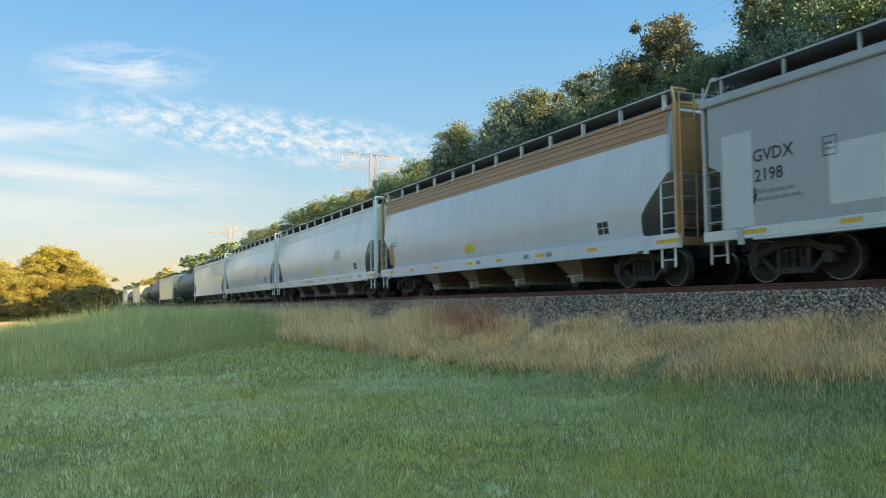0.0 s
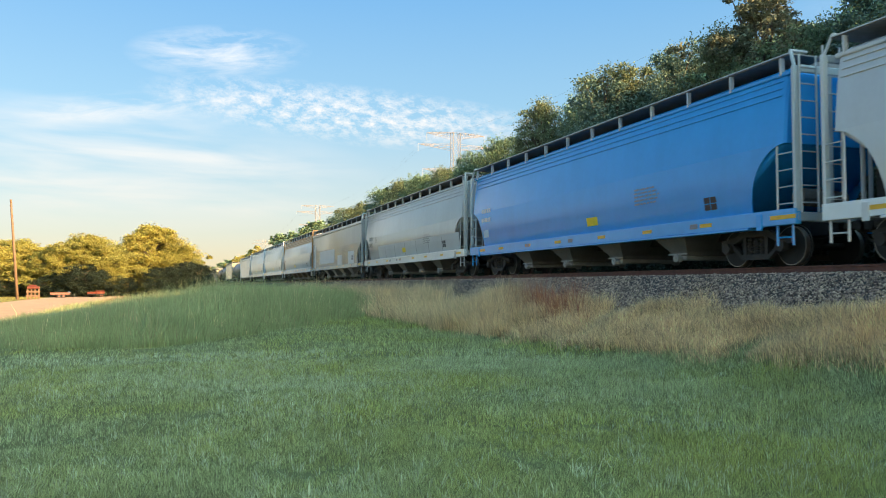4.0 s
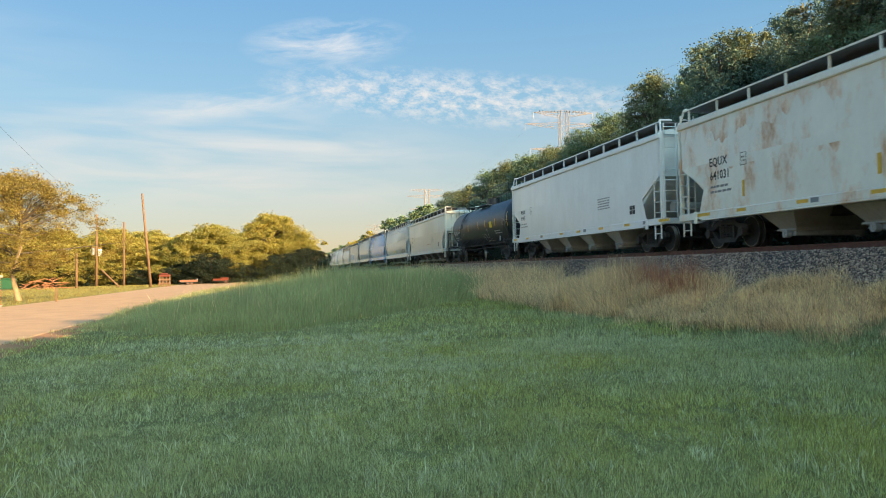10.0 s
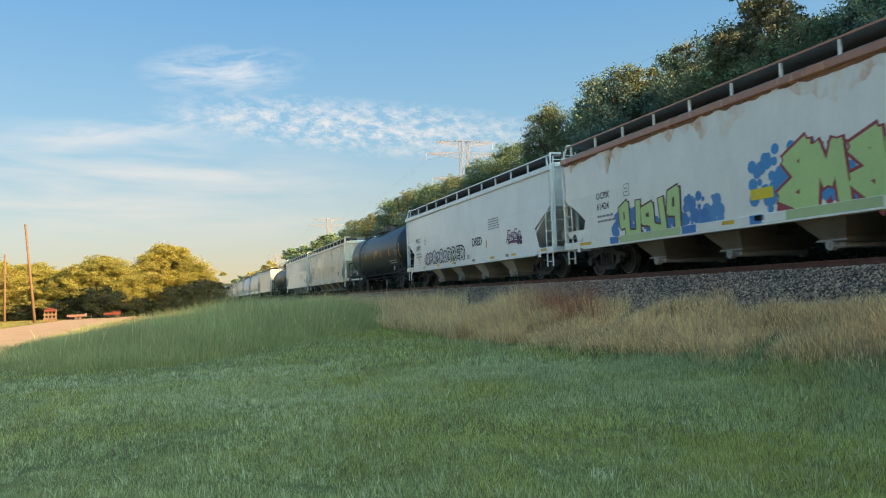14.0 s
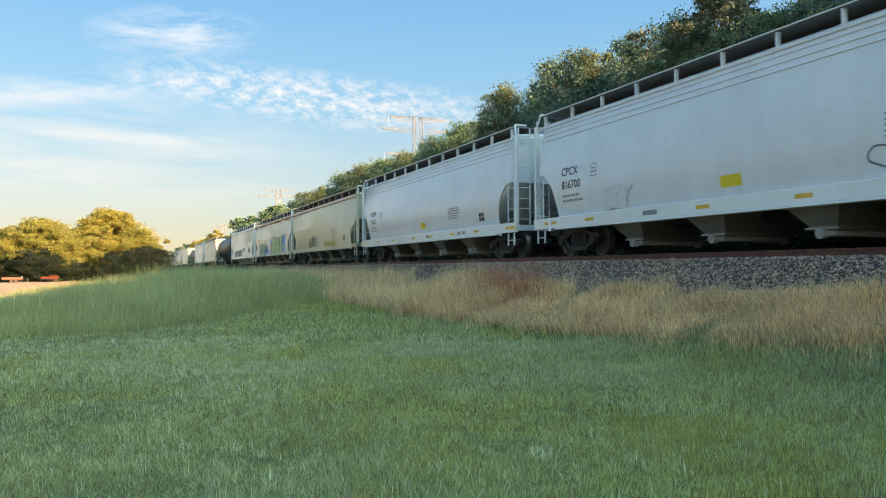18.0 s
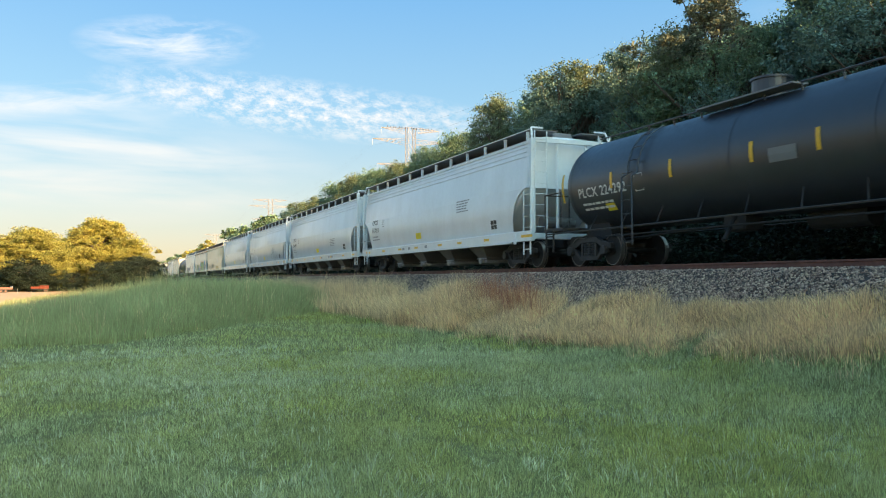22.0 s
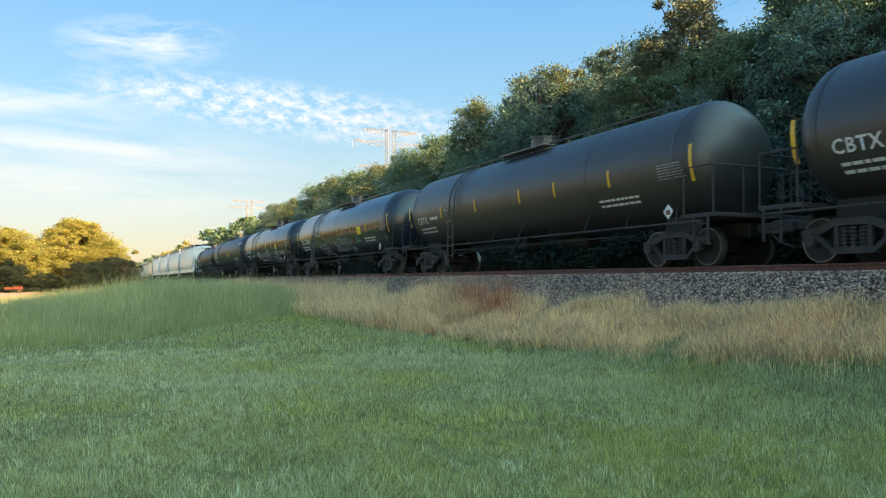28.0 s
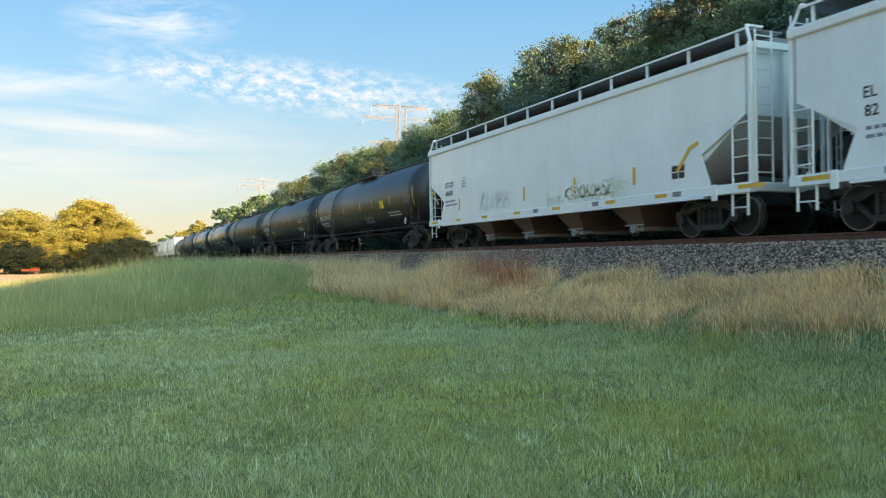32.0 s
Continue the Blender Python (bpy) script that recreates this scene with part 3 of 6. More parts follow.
    # reddish weeds by the ballast
    centres = rng.normal(0, 1, (150, 2)) * np.array([0.26, 1.5]) + np.array([10.6, 21.8])
    xy, out, ids = tufted(rng, centres, 15, 0.06)
    blades("red_weeds", xy, heights(xy), rng.uniform(0.5, 1.1, 150)[ids], 0.007, 0.5, M["weed"], "reddish brown dead weeds beside the ballast", "weeds", rng, 2, out)


make_grass()


# ---- trees ----
def leaf_cloud(rng, centres, radii, per, size, twigs=9):
    """Rhombic leaves on many small sprays, which fill each clump unevenly."""
    k = per // twigs
    d = rng.normal(0, 1, (len(centres) * twigs, 3))
    d /= np.linalg.norm(d, axis=1)[:, None]
    r = np.repeat(radii, twigs)
    spray = np.repeat(centres, twigs, 0) + d * (r * rng.uniform(0.1, 1.0, len(d)) ** 0.5)[:, None] * np.array([1.1, 1.1, 0.8])
    wide = r * rng.uniform(0.13, 0.40, len(d))
    n = len(spray) * k
    p = np.repeat(spray, k, 0) + rng.normal(0, 1, (n, 3)) * np.repeat(wide, k)[:, None] * np.array([1, 1, 0.6])
    a = rng.normal(0, 1, (n, 3)) * np.array([1, 1, 0.7])
    a /= np.linalg.norm(a, axis=1)[:, None]
    b = np.cross(a, rng.normal(0, 1, (n, 3)))
    b /= np.linalg.norm(b, axis=1)[:, None]
    s = size * rng.uniform(0.55, 1.35, n)[:, None]
    v = np.stack([p - a * s, p - b * s * 0.55, p + a * s, p + b * s * 0.55], 1).reshape(-1, 3)
    f = np.arange(4 * n).reshape(-1, 4)
    return v, f


def limb_mesh(paths, mat, name, n=6):
    """Tapering limbs along bent paths of (point, radius)."""
    bm = bmesh.new()
    for path in paths:
        rings = []
        for i, (p, r) in enumerate(path):
            p = Vector(p)
            q = Vector(path[min(i + 1, len(path) - 1)][0]) - Vector(path[max(i - 1, 0)][0])
            m = q.to_track_quat("Z", "Y").to_matrix()
            rings.append([bm.verts.new(p + m @ Vector((math.cos(k / n * 6.2832) * r, math.sin(k / n * 6.2832) * r, 0))) for k in range(n)])
        for a, b in zip(rings, rings[1:]):
            for k in range(n):
                bm.faces.new((a[k], a[(k + 1) % n], b[(k + 1) % n], b[k]))
    return smooth(mesh_of(name, bm, mat))


def make_tree(seed, height, spread, base, mats, clumps=46, per=170, size=0.15, shape="round", open_crown=0.0, tip=0.0, lean=0.0, bark="bark"):
    """A broad-leaved tree: trunk, limbs and a ragged crown of leaf clumps in one or two tones."""
    rng = np.random.default_rng(seed)
    root = thing("tree", Matrix.Identity(4), "", "tree")
    top = height * 0.8
    bend = rng.normal(0, 0.25, (5, 2)).cumsum(0)
    bend += np.linspace(0, 1, 5)[:, None] * np.array([lean, 0.0])
    spine = [((bend[i][0] * (i > 0), bend[i][1] * (i > 0), top * i / 4), max(0.03, height * 0.019 * (1 - i / 4.6))) for i in range(5)]
    spine[0] = ((0, 0, -0.3), height * 0.027)
    part("trunk", limb_mesh([spine], M[bark], "trunk", 8), None, root)
    centres, radii, limbs = [], [], []
    for i in range(clumps):
        u = rng.uniform(0, 1) ** 0.85
        z = base + (height - base) * u
        if shape == "round":
            w = math.sin(math.pi * min(1.0, 0.16 + 0.80 * u)) ** 0.7
        elif shape == "column":
            w = 0.75 * (1 - u * 0.65)
        else:
            w = (1 - abs(u - 0.55) * 1.1)
        ang = rng.uniform(0, 6.283)
        lobe = 1 + 0.55 * noise.noise((math.cos(ang) * 1.3 + seed, math.sin(ang) * 1.3, z * 0.45))
        rad = spread * w * lobe * math.sqrt(rng.uniform(0.1, 1.0)) * (1 + 0.18 * rng.normal())
        k = min(3, int(z / top * 4))
        sx, sy = spine[k][0][0], spine[k][0][1]
        c = (sx + math.cos(ang) * rad, sy + math.sin(ang) * rad, z - 0.4)
        centres.append(c)
        radii.append(rng.uniform(0.32, 1.0) * (0.42 + spread * 0.16) * (1 - 0.5 * open_crown))
        if i % 3 == 0:
            z0 = max(base * 0.55, min(z * 0.72, top * 0.95))
            kk = z0 / top
            p0 = (bend[min(4, int(kk * 4))][0] * (kk > 0.2), bend[min(4, int(kk * 4))][1] * (kk > 0.2), z0)
            mid = tuple((a + b) / 2 + rng.normal(0, 0.15) for a, b in zip(p0, c))
            limbs.append([(p0, height * 0.0085), (mid, height * 0.005), (c, 0.012)])
    tagged(part("branching", limb_mesh(limbs, M["bark"], "branching", 5), None, root), kind="stuff")
    centres, radii = np.array(centres), np.array(radii)
    # clumps above the cut take a second tone, mostly lighter for sun on the top
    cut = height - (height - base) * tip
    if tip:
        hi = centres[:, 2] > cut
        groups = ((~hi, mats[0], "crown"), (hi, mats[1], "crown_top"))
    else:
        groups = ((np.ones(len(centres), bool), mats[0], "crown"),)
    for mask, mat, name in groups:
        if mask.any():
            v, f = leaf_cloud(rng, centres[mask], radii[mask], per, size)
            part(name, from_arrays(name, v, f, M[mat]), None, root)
    return root


PROTO = {
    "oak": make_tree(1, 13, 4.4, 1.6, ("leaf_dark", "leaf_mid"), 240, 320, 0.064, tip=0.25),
    "elm": make_tree(2, 13, 3.6, 1.8, ("leaf_mid", "leaf_sunlit"), 210, 310, 0.064, tip=0.30),
    "gum": make_tree(3, 13, 3.4, 2.2, ("leaf_dark", "leaf_sunlit"), 190, 310, 0.064, shape="diamond", open_crown=0.15, tip=0.14),
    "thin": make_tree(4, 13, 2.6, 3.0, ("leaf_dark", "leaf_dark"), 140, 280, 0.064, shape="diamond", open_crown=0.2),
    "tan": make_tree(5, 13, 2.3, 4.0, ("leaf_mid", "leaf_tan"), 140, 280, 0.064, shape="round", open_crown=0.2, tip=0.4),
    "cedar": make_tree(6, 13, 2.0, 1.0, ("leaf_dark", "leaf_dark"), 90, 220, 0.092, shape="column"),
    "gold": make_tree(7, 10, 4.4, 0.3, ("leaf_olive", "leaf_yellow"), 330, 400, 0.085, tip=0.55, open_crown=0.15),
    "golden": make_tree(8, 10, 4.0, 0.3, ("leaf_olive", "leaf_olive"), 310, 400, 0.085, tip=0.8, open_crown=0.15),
    "bush": make_tree(9, 4, 2.4, 0.2, ("leaf_shade", "leaf_shade"), 60, 460, 0.050),
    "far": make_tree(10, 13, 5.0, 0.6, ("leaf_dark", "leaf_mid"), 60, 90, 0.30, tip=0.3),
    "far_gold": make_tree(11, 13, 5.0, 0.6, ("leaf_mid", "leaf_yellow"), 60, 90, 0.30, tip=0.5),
}
PROTO_H = {"gold": 10, "golden": 10, "bush": 4}
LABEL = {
    "oak": "broad dark green oak with a ragged crown", "elm": "leafy green tree with top leaves tinted yellow-green as sunlit", "gum": "dark tree with a sparse crown, its tips tinted as sunlit",
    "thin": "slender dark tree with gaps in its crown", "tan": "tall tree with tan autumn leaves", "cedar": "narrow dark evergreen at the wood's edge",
    "gold": "rounded bushy tree golden in low sun", "golden": "bushy yellow-green tree in low sunlight", "bush": "low bush with leaves darkened to stand for shade",
    "far": "green tree along the railway, far off or unseen", "far_gold": "distant tree with top leaves coloured golden as sunlit"}


def plant(kind, x, y, height, width=1.0, group="woods beside the railway"):
    s = height / PROTO_H.get(kind, 13)
    ob = copy_thing(PROTO[kind], pose(x, y, slope(x) if x > 8 else 0.0, 0, 0, random.uniform(0, 360)) @ Matrix.Diagonal((s * width, s * width, s, 1)))
    ob.name = "bush" if kind == "bush" else "tree"
    tagged(ob, LABEL[kind], "bush" if kind == "bush" else "tree", group)


def at_az(az, el, x):
    """Place and height of a tree top seen at an azimuth and elevation from the viewpoint, on the line at x."""
    y = x / math.tan(radians(-az))
    return x, y, EYE[2] + math.hypot(x, y) * math.tan(radians(el)) - slope(x)


random.seed(3)
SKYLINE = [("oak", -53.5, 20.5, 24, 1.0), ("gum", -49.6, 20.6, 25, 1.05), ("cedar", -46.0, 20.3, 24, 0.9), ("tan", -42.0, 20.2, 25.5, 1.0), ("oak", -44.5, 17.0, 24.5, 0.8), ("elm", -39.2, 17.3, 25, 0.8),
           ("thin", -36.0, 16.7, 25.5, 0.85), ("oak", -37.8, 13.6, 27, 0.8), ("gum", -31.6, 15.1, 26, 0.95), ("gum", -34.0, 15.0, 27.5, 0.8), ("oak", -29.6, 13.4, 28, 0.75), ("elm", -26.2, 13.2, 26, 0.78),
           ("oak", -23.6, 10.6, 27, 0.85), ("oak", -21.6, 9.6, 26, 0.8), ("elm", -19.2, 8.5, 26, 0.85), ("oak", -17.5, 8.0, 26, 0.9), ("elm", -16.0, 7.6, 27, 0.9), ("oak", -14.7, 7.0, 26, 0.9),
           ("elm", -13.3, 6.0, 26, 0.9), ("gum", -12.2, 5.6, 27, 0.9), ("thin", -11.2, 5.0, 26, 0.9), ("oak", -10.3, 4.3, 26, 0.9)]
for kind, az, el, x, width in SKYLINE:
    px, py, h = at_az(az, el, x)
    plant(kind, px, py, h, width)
    # two trees added sunward of each, to shade all but its top
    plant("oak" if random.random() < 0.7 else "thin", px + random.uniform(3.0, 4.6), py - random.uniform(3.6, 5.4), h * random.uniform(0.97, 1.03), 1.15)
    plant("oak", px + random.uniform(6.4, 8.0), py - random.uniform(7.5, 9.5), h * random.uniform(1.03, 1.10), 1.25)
y = 5.0
while y < 140:      # understorey along the wood's edge, leaves darkened for the shade behind the train
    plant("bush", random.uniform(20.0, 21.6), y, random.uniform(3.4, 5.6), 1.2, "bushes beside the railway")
    plant("oak", random.uniform(26, 30), y + random.uniform(0, 2), random.uniform(9.0, 11.0), 1.15)
    y += 3.0
y = 150.0
while y < 780:      # the woods go on along the line
    plant(random.choice(("far", "far", "far_gold")), random.uniform(25, 33), y, random.uniform(11.0, 14.0), 1.1, "distant woods beside the railway")
    y += 7.0 + (y - 150) * 0.012
y = 10.0
while y > -70:      # lower unseen trees behind the viewpoint, added to keep sun off the lawn
    for k, x in enumerate((23.4, 24.6, 25.8)):
        plant("far", x + random.uniform(-0.3, 0.3), y - k * 1.15, random.uniform(12.9, 13.2) + 0.5 * k, 1.15, "lower trees beside the railway")
    y -= 3.4

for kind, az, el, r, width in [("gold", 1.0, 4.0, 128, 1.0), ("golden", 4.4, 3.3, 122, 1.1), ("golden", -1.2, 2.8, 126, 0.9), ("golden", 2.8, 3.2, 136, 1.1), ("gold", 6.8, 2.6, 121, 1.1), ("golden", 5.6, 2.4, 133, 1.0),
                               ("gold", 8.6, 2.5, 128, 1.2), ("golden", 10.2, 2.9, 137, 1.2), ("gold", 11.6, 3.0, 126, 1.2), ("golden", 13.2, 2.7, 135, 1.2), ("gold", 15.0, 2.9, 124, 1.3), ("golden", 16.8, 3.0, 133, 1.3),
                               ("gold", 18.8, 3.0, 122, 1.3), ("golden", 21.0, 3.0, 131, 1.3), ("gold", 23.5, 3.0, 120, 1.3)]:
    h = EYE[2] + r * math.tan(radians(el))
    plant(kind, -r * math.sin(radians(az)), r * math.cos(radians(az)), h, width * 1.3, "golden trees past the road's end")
# dark bushes added in place of the shadow at the golden trees' feet
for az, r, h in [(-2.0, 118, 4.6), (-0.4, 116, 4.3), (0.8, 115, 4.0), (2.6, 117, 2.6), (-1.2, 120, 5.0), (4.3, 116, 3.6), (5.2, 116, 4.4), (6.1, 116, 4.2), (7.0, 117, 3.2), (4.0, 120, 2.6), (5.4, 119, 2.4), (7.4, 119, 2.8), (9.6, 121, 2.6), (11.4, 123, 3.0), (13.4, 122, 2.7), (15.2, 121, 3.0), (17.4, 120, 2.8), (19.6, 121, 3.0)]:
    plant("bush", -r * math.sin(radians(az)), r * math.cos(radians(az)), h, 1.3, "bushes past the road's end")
for k in range(26):      # unseen woods added across the road, closing that side and darkening the cars' reflections
    az = 35.0 + k * 4.4
    r = 46 + random.uniform(0, 9) + 10 * (k % 2)
    plant(random.choice(("oak", "elm")), -r * math.sin(radians(az)), r * math.cos(radians(az)), random.uniform(7.5, 9.5), 1.3, "woods across the road")
roadside = make_tree(22, 8.6, 4.6, 2.3, ("leaf_autumn", "leaf_autumn"), 170, 420, 0.052, open_crown=0.0, bark="bark_pale")
roadside.matrix_basis = pose(-17.4, 56.6, 0, 0, 0, 40)
tagged(roadside, "spreading roadside tree with thin golden leaves", "tree")
for ob in PROTO.values():
    for o in (*ob.children_recursive, ob):
        bpy.data.objects.remove(o)


# ---- power line and roadside things ----
def make_pylon(x, y, height):
    root = thing("transmission_tower", pose(x, y, 0), "tall galvanised lattice power transmission tower", "transmission tower", "transmission towers")
    w0, w1 = 4.4, 1.15
    def corner(i, z):
        w = w0 + (w1 - w0) * min(1, z / (height * 0.62))
        return ((-1, 1, 1, -1)[i] * w, (-1, -1, 1, 1)[i] * w, z)
    for i in range(4):
        bm = bmesh.new()
        rod(bm, corner(i, 0), corner(i, height * 0.62), 0.10, 4)
        rod(bm, corner(i, height * 0.62), corner(i, height), 0.09, 4)
        part("leg", bm, M["lattice"], root)
    for i in range(4):
        bm = bmesh.new()
        levels = np.linspace(0, height, 13)
        for a, b in zip(levels, levels[1:]):
            j = (i + 1) % 4
            rod(bm, corner(i, a), corner(j, b), 0.04, 3)
            rod(bm, corner(j, a), corner(i, b), 0.04, 3)
            rod(bm, corner(i, b), corner(j, b), 0.04, 3)
        tagged(part("bracing", bm, M["lattice"], root), kind="stuff")
    for z, half in ((height, 9.0), (height - 3.4, 11.6), (height - 10.6, 10.2)):
        for s in (-1, 1):
            bm = bmesh.new()
            for dy in (-0.9, 0.9):
                rod(bm, (s * w1, dy * 1.6, z), (s * half, 0, z - 0.3), 0.048, 4)
                rod(bm, (s * w1, dy * 1.6, z - 1.5), (s * half, 0, z - 0.3), 0.048, 4)
                for k in range(1, 6):
                    f, g = k / 6, (k + 0.5) / 6
                    rod(bm, (s * (w1 + (half - w1) * f), dy * 1.6 * (1 - f), z - 0.3 * f), (s * (w1 + (half - w1) * g), dy * 1.6 * (1 - g), z - 1.5 + 1.2 * g), 0.05, 3)
            part("crossarm", bm, M["lattice"], root)
            bm = bmesh.new()
            rod(bm, (s * half, 0, z - 0.3), (s * half, 0, z - 2.3), 0.045, 5)
            part("insulator", bm, M["grey_metal"], root)
    return root


def make_bird(x, y, z, turn):
    root = thing("bird", pose(x, y, z, 0, 0, turn), "small dark bird perched on the tower arm", "bird", "birds on the tower")
    bm = bmesh.new()
    bmesh.ops.create_icosphere(bm, subdivisions=1, radius=0.16, matrix=Matrix.Translation((0, 0, 0.26)) @ Matrix.Diagonal((1, 0.7, 1.5, 1)))
    part("body", bm, M["wire"], root)
    bm = bmesh.new()
    bmesh.ops.create_icosphere(bm, subdivisions=1, radius=0.10, matrix=Matrix.Translation((0.05, 0, 0.55)))
    part("head", bm, M["wire"], root)
    part("tail", prism(bmesh.new(), [(-0.05, 0.02), (0.05, 0.02), (0.05, 0.2), (-0.05, 0.2)], -0.26, -0.14), M["wire"], root)


def cable(name, points, r, label, mat="wire"):
    cu = bpy.data.curves.new(name, "CURVE")
    cu.dimensions, cu.bevel_depth, cu.bevel_resolution = "3D", r, 0
    sp = cu.splines.new("POLY")
    sp.points.add(len(points) - 1)
    for p, q in zip(sp.points, points):
        p.co = (*q, 1)
    ob = new(name, cu)
    cu.materials.append(M[mat])
    tagged(ob, label, "cable")


def sagging(a, b, sag, n=16):
    a, b = Vector(a), Vector(b)
    return [tuple(a.lerp(b, i / n) - Vector((0, 0, 4 * sag * (i / n) * (1 - i / n)))) for i in range(n + 1)]


TOWERS = [(79, 216, 46.0), (77, 433, 45.5), (86, 775, 45.0)]
for x, y, h in TOWERS:
    make_pylon(x, y, h)
for k in range(16):
    make_bird(79 - 7.2 + k * 0.93 + random.uniform(-0.2, 0.2), 216, 45.74, random.uniform(0, 360))
for dx, dz in ((-11.6, 5.7), (11.6, 5.7), (-10.2, 12.9), (10.2, 12.9), (-9.0, 2.3), (9.0, 2.3)):
    for (x0, y0, h0), (x1, y1, h1) in zip([(81, -10, 46.0)] + TOWERS, TOWERS):
        cable("transmission_cable", sagging((x0 + dx, y0, h0 - dz), (x1 + dx, y1, h1 - dz), 6.0), 0.010, "thin overhead high-voltage transmission cable")


def make_pole(x, y, height, lean, label, transformer=False):
    root = thing("utility_pole", pose(x, y, 0, 0, lean, 0), label, "utility pole", "utility poles by the road")
    part("shaft", smooth(mesh_of("shaft", rod(bmesh.new(), (0, 0, -0.5), (0, 0, height), 0.17, 10, 0.11), M["pole"])), None, root)
    bm = bmesh.new()
    box(bm, (-0.06, 0.1, height - 0.5), (0.06, 0.2, height - 0.1), 0.01)
    part("bracket", bm, M["grey_metal"], root)
    if transformer:
        bm = bmesh.new()
        rod(bm, (0.45, -0.1, height * 0.42), (0.45, -0.1, height * 0.42 + 1.0), 0.27, 12)
        part("transformer", bm, M["white_paint"], root, "white can transformer")
        bm = bmesh.new()
        rod(bm, (-0.45, 0.1, height * 0.44), (-0.45, 0.1, height * 0.44 + 0.9), 0.22, 12)
        part("transformer", bm, M["grey_metal"], root)
        bm = bmesh.new()
        box(bm, (-0.7, -0.05, height * 0.42 + 1.15), (0.7, 0.05, height * 0.42 + 1.27), 0.01)
        part("crossarm", bm, M["pole"], root)
    return root


def spot(az, r):
    return -r * math.sin(radians(az)), r * math.cos(radians(az))


x1, y1 = spot(9.2, 100)
make_pole(x1, y1, 11.2, -4.5, "leaning weathered wooden utility pole with a small notice")
x2, y2 = spot(12.6, 118)
make_pole(x2, y2, 9.9, 0.8, "wooden utility pole carrying white can transformers", True)
x3, y3 = spot(10.9, 117)
make_pole(x3, y3, 8.8, 0.6, "plain dark wooden utility pole beside the road")
x4, y4 = spot(13.8, 108)
make_pole(x4, y4, 4.4, 0.4, "short pale wooden post standing in the grass")
cable("service_wire", sagging((x3, y3, 8.4), (x2, y2, 9.4), 0.2) + sagging((x2, y2, 9.4), (-24, 40, 9.0), 1.2), 0.011, "black service wire sagging between poles")
cable("upper_wire", sagging((-19, 45, 14.5), (x3, y3, 8.7), 1.6), 0.011, "thin service wire high over the road")


def make_pillar():
    root = thing("brick_pillar", pose(-15.35, 44.9, 0), "red brick gate pillar with a pale cap", "pillar")
    part("core", box(bmesh.new(), (-0.44, -0.44, 0), (0.44, 0.44, 1.55)), M["mortar"], root)
    part("cap", box(bmesh.new(), (-0.56, -0.56, 1.55), (0.56, 0.56, 1.70), 0.03), M["mortar"], root, "pale cast-stone cap")
    part("footing", box(bmesh.new(), (-0.52, -0.52, -0.1), (0.52, 0.52, 0.12), 0.02), M["mortar"], root)
    brick = mesh_of("brick", box(bmesh.new(), (-0.098, -0.05, 0), (0.098, 0.05, 0.062), 0.006), M["brick"])
    for row in range(19):
        z = 0.125 + row * 0.074
        for side in range(4):
            for i in range(4):
                o = -0.33 + i * 0.22 + (0.055 if (row + side) % 2 else -0.055)
                m = pose(0, 0, z, 0, 0, side * 90) @ pose(o, -0.42, 0)
                part("brick", brick, None, root, m=m)


make_pillar()


def ring_box(z, hx, hy, h):
    """A box with a rounded, narrowing top."""
    bm = bmesh.new()
    box(bm, (-hx, -hy, z), (hx, hy, z + h * 0.6), 0.04)
    box(bm, (-hx * 0.8, -hy * 0.8, z + h * 0.6 + 0.002), (hx * 0.55, hy * 0.8, z + h), 0.08)
    return bm


def make_barrier(az, r):
    """A small stand of posts under a red hood at the road's end."""
    x, y = spot(az, r)
    root = thing("red_mailbox_stand", pose(x, y, 0), "faded red wooden stand at the road's end", "stand")
    for i in range(4):
        part("post", box(bmesh.new(), (-0.62 + i * 0.36, -0.08, 0), (-0.47 + i * 0.36, 0.08, 1.35 + 0.12 * (i % 2)), 0.01), M["pole"], root)
    for z in (0.35, 0.80):
        part("board", box(bmesh.new(), (-0.68, -0.13, z), (0.66, -0.085, z + 0.2), 0.01), M["pole"], root)
    part("hood", ring_box(1.22, 0.60, 0.30, 0.42), M["red_paint"], root, "faded red hood")


make_barrier(8.3, 96)


def make_trailer(az, r, turn, colour, label, front=None, size=1.0):
    x, y = spot(az, r)
    root = thing("utility_trailer", pose(x, y, 0, 0, 0, turn) @ Matrix.Scale(size, 4), label, "trailer", "parked trailers")
    part("bed", box(bmesh.new(), (-1.9, -0.95, 0.62), (1.9, 0.95, 0.78), 0.02), M["under"], root)
    for s in (-1, 1):
        part("side_board", box(bmesh.new(), (-1.9, s * 0.97 - 0.03, 0.79), (1.9, s * 0.97 + 0.03, 1.25), 0.01), M[colour], root)
        for px in (-0.45, 0.45):
            w = part("wheel", box(bmesh.new(), (px - 0.02, s * 1.06 - 0.02, 0.38), (px + 0.02, s * 1.06 + 0.02, 0.42)), M["grey_metal"], root)
            bm = bmesh.new()
            rod(bm, (px, s * 1.0, 0.40), (px, s * 1.22, 0.40), 0.40, 16)
            part("tyre", bm, M["rubber"], w)
            bm = bmesh.new()
            rod(bm, (px, s * 1.0, 0.40), (px, s * 1.235, 0.40), 0.2, 10)
            part("rim", bm, M[colour], w)
    part("front_board", box(bmesh.new(), (1.86, -0.93, 0.79), (1.92, 0.93, 1.5), 0.01), M[front or colour], root)
    part("tongue", box(bmesh.new(), (1.93, -0.06, 0.6), (3.2, 0.06, 0.7), 0.01), M["under"], root)
    part("jack", rod(bmesh.new(), (3.1, 0, 0), (3.1, 0, 0.9), 0.04), M["grey_metal"], root)


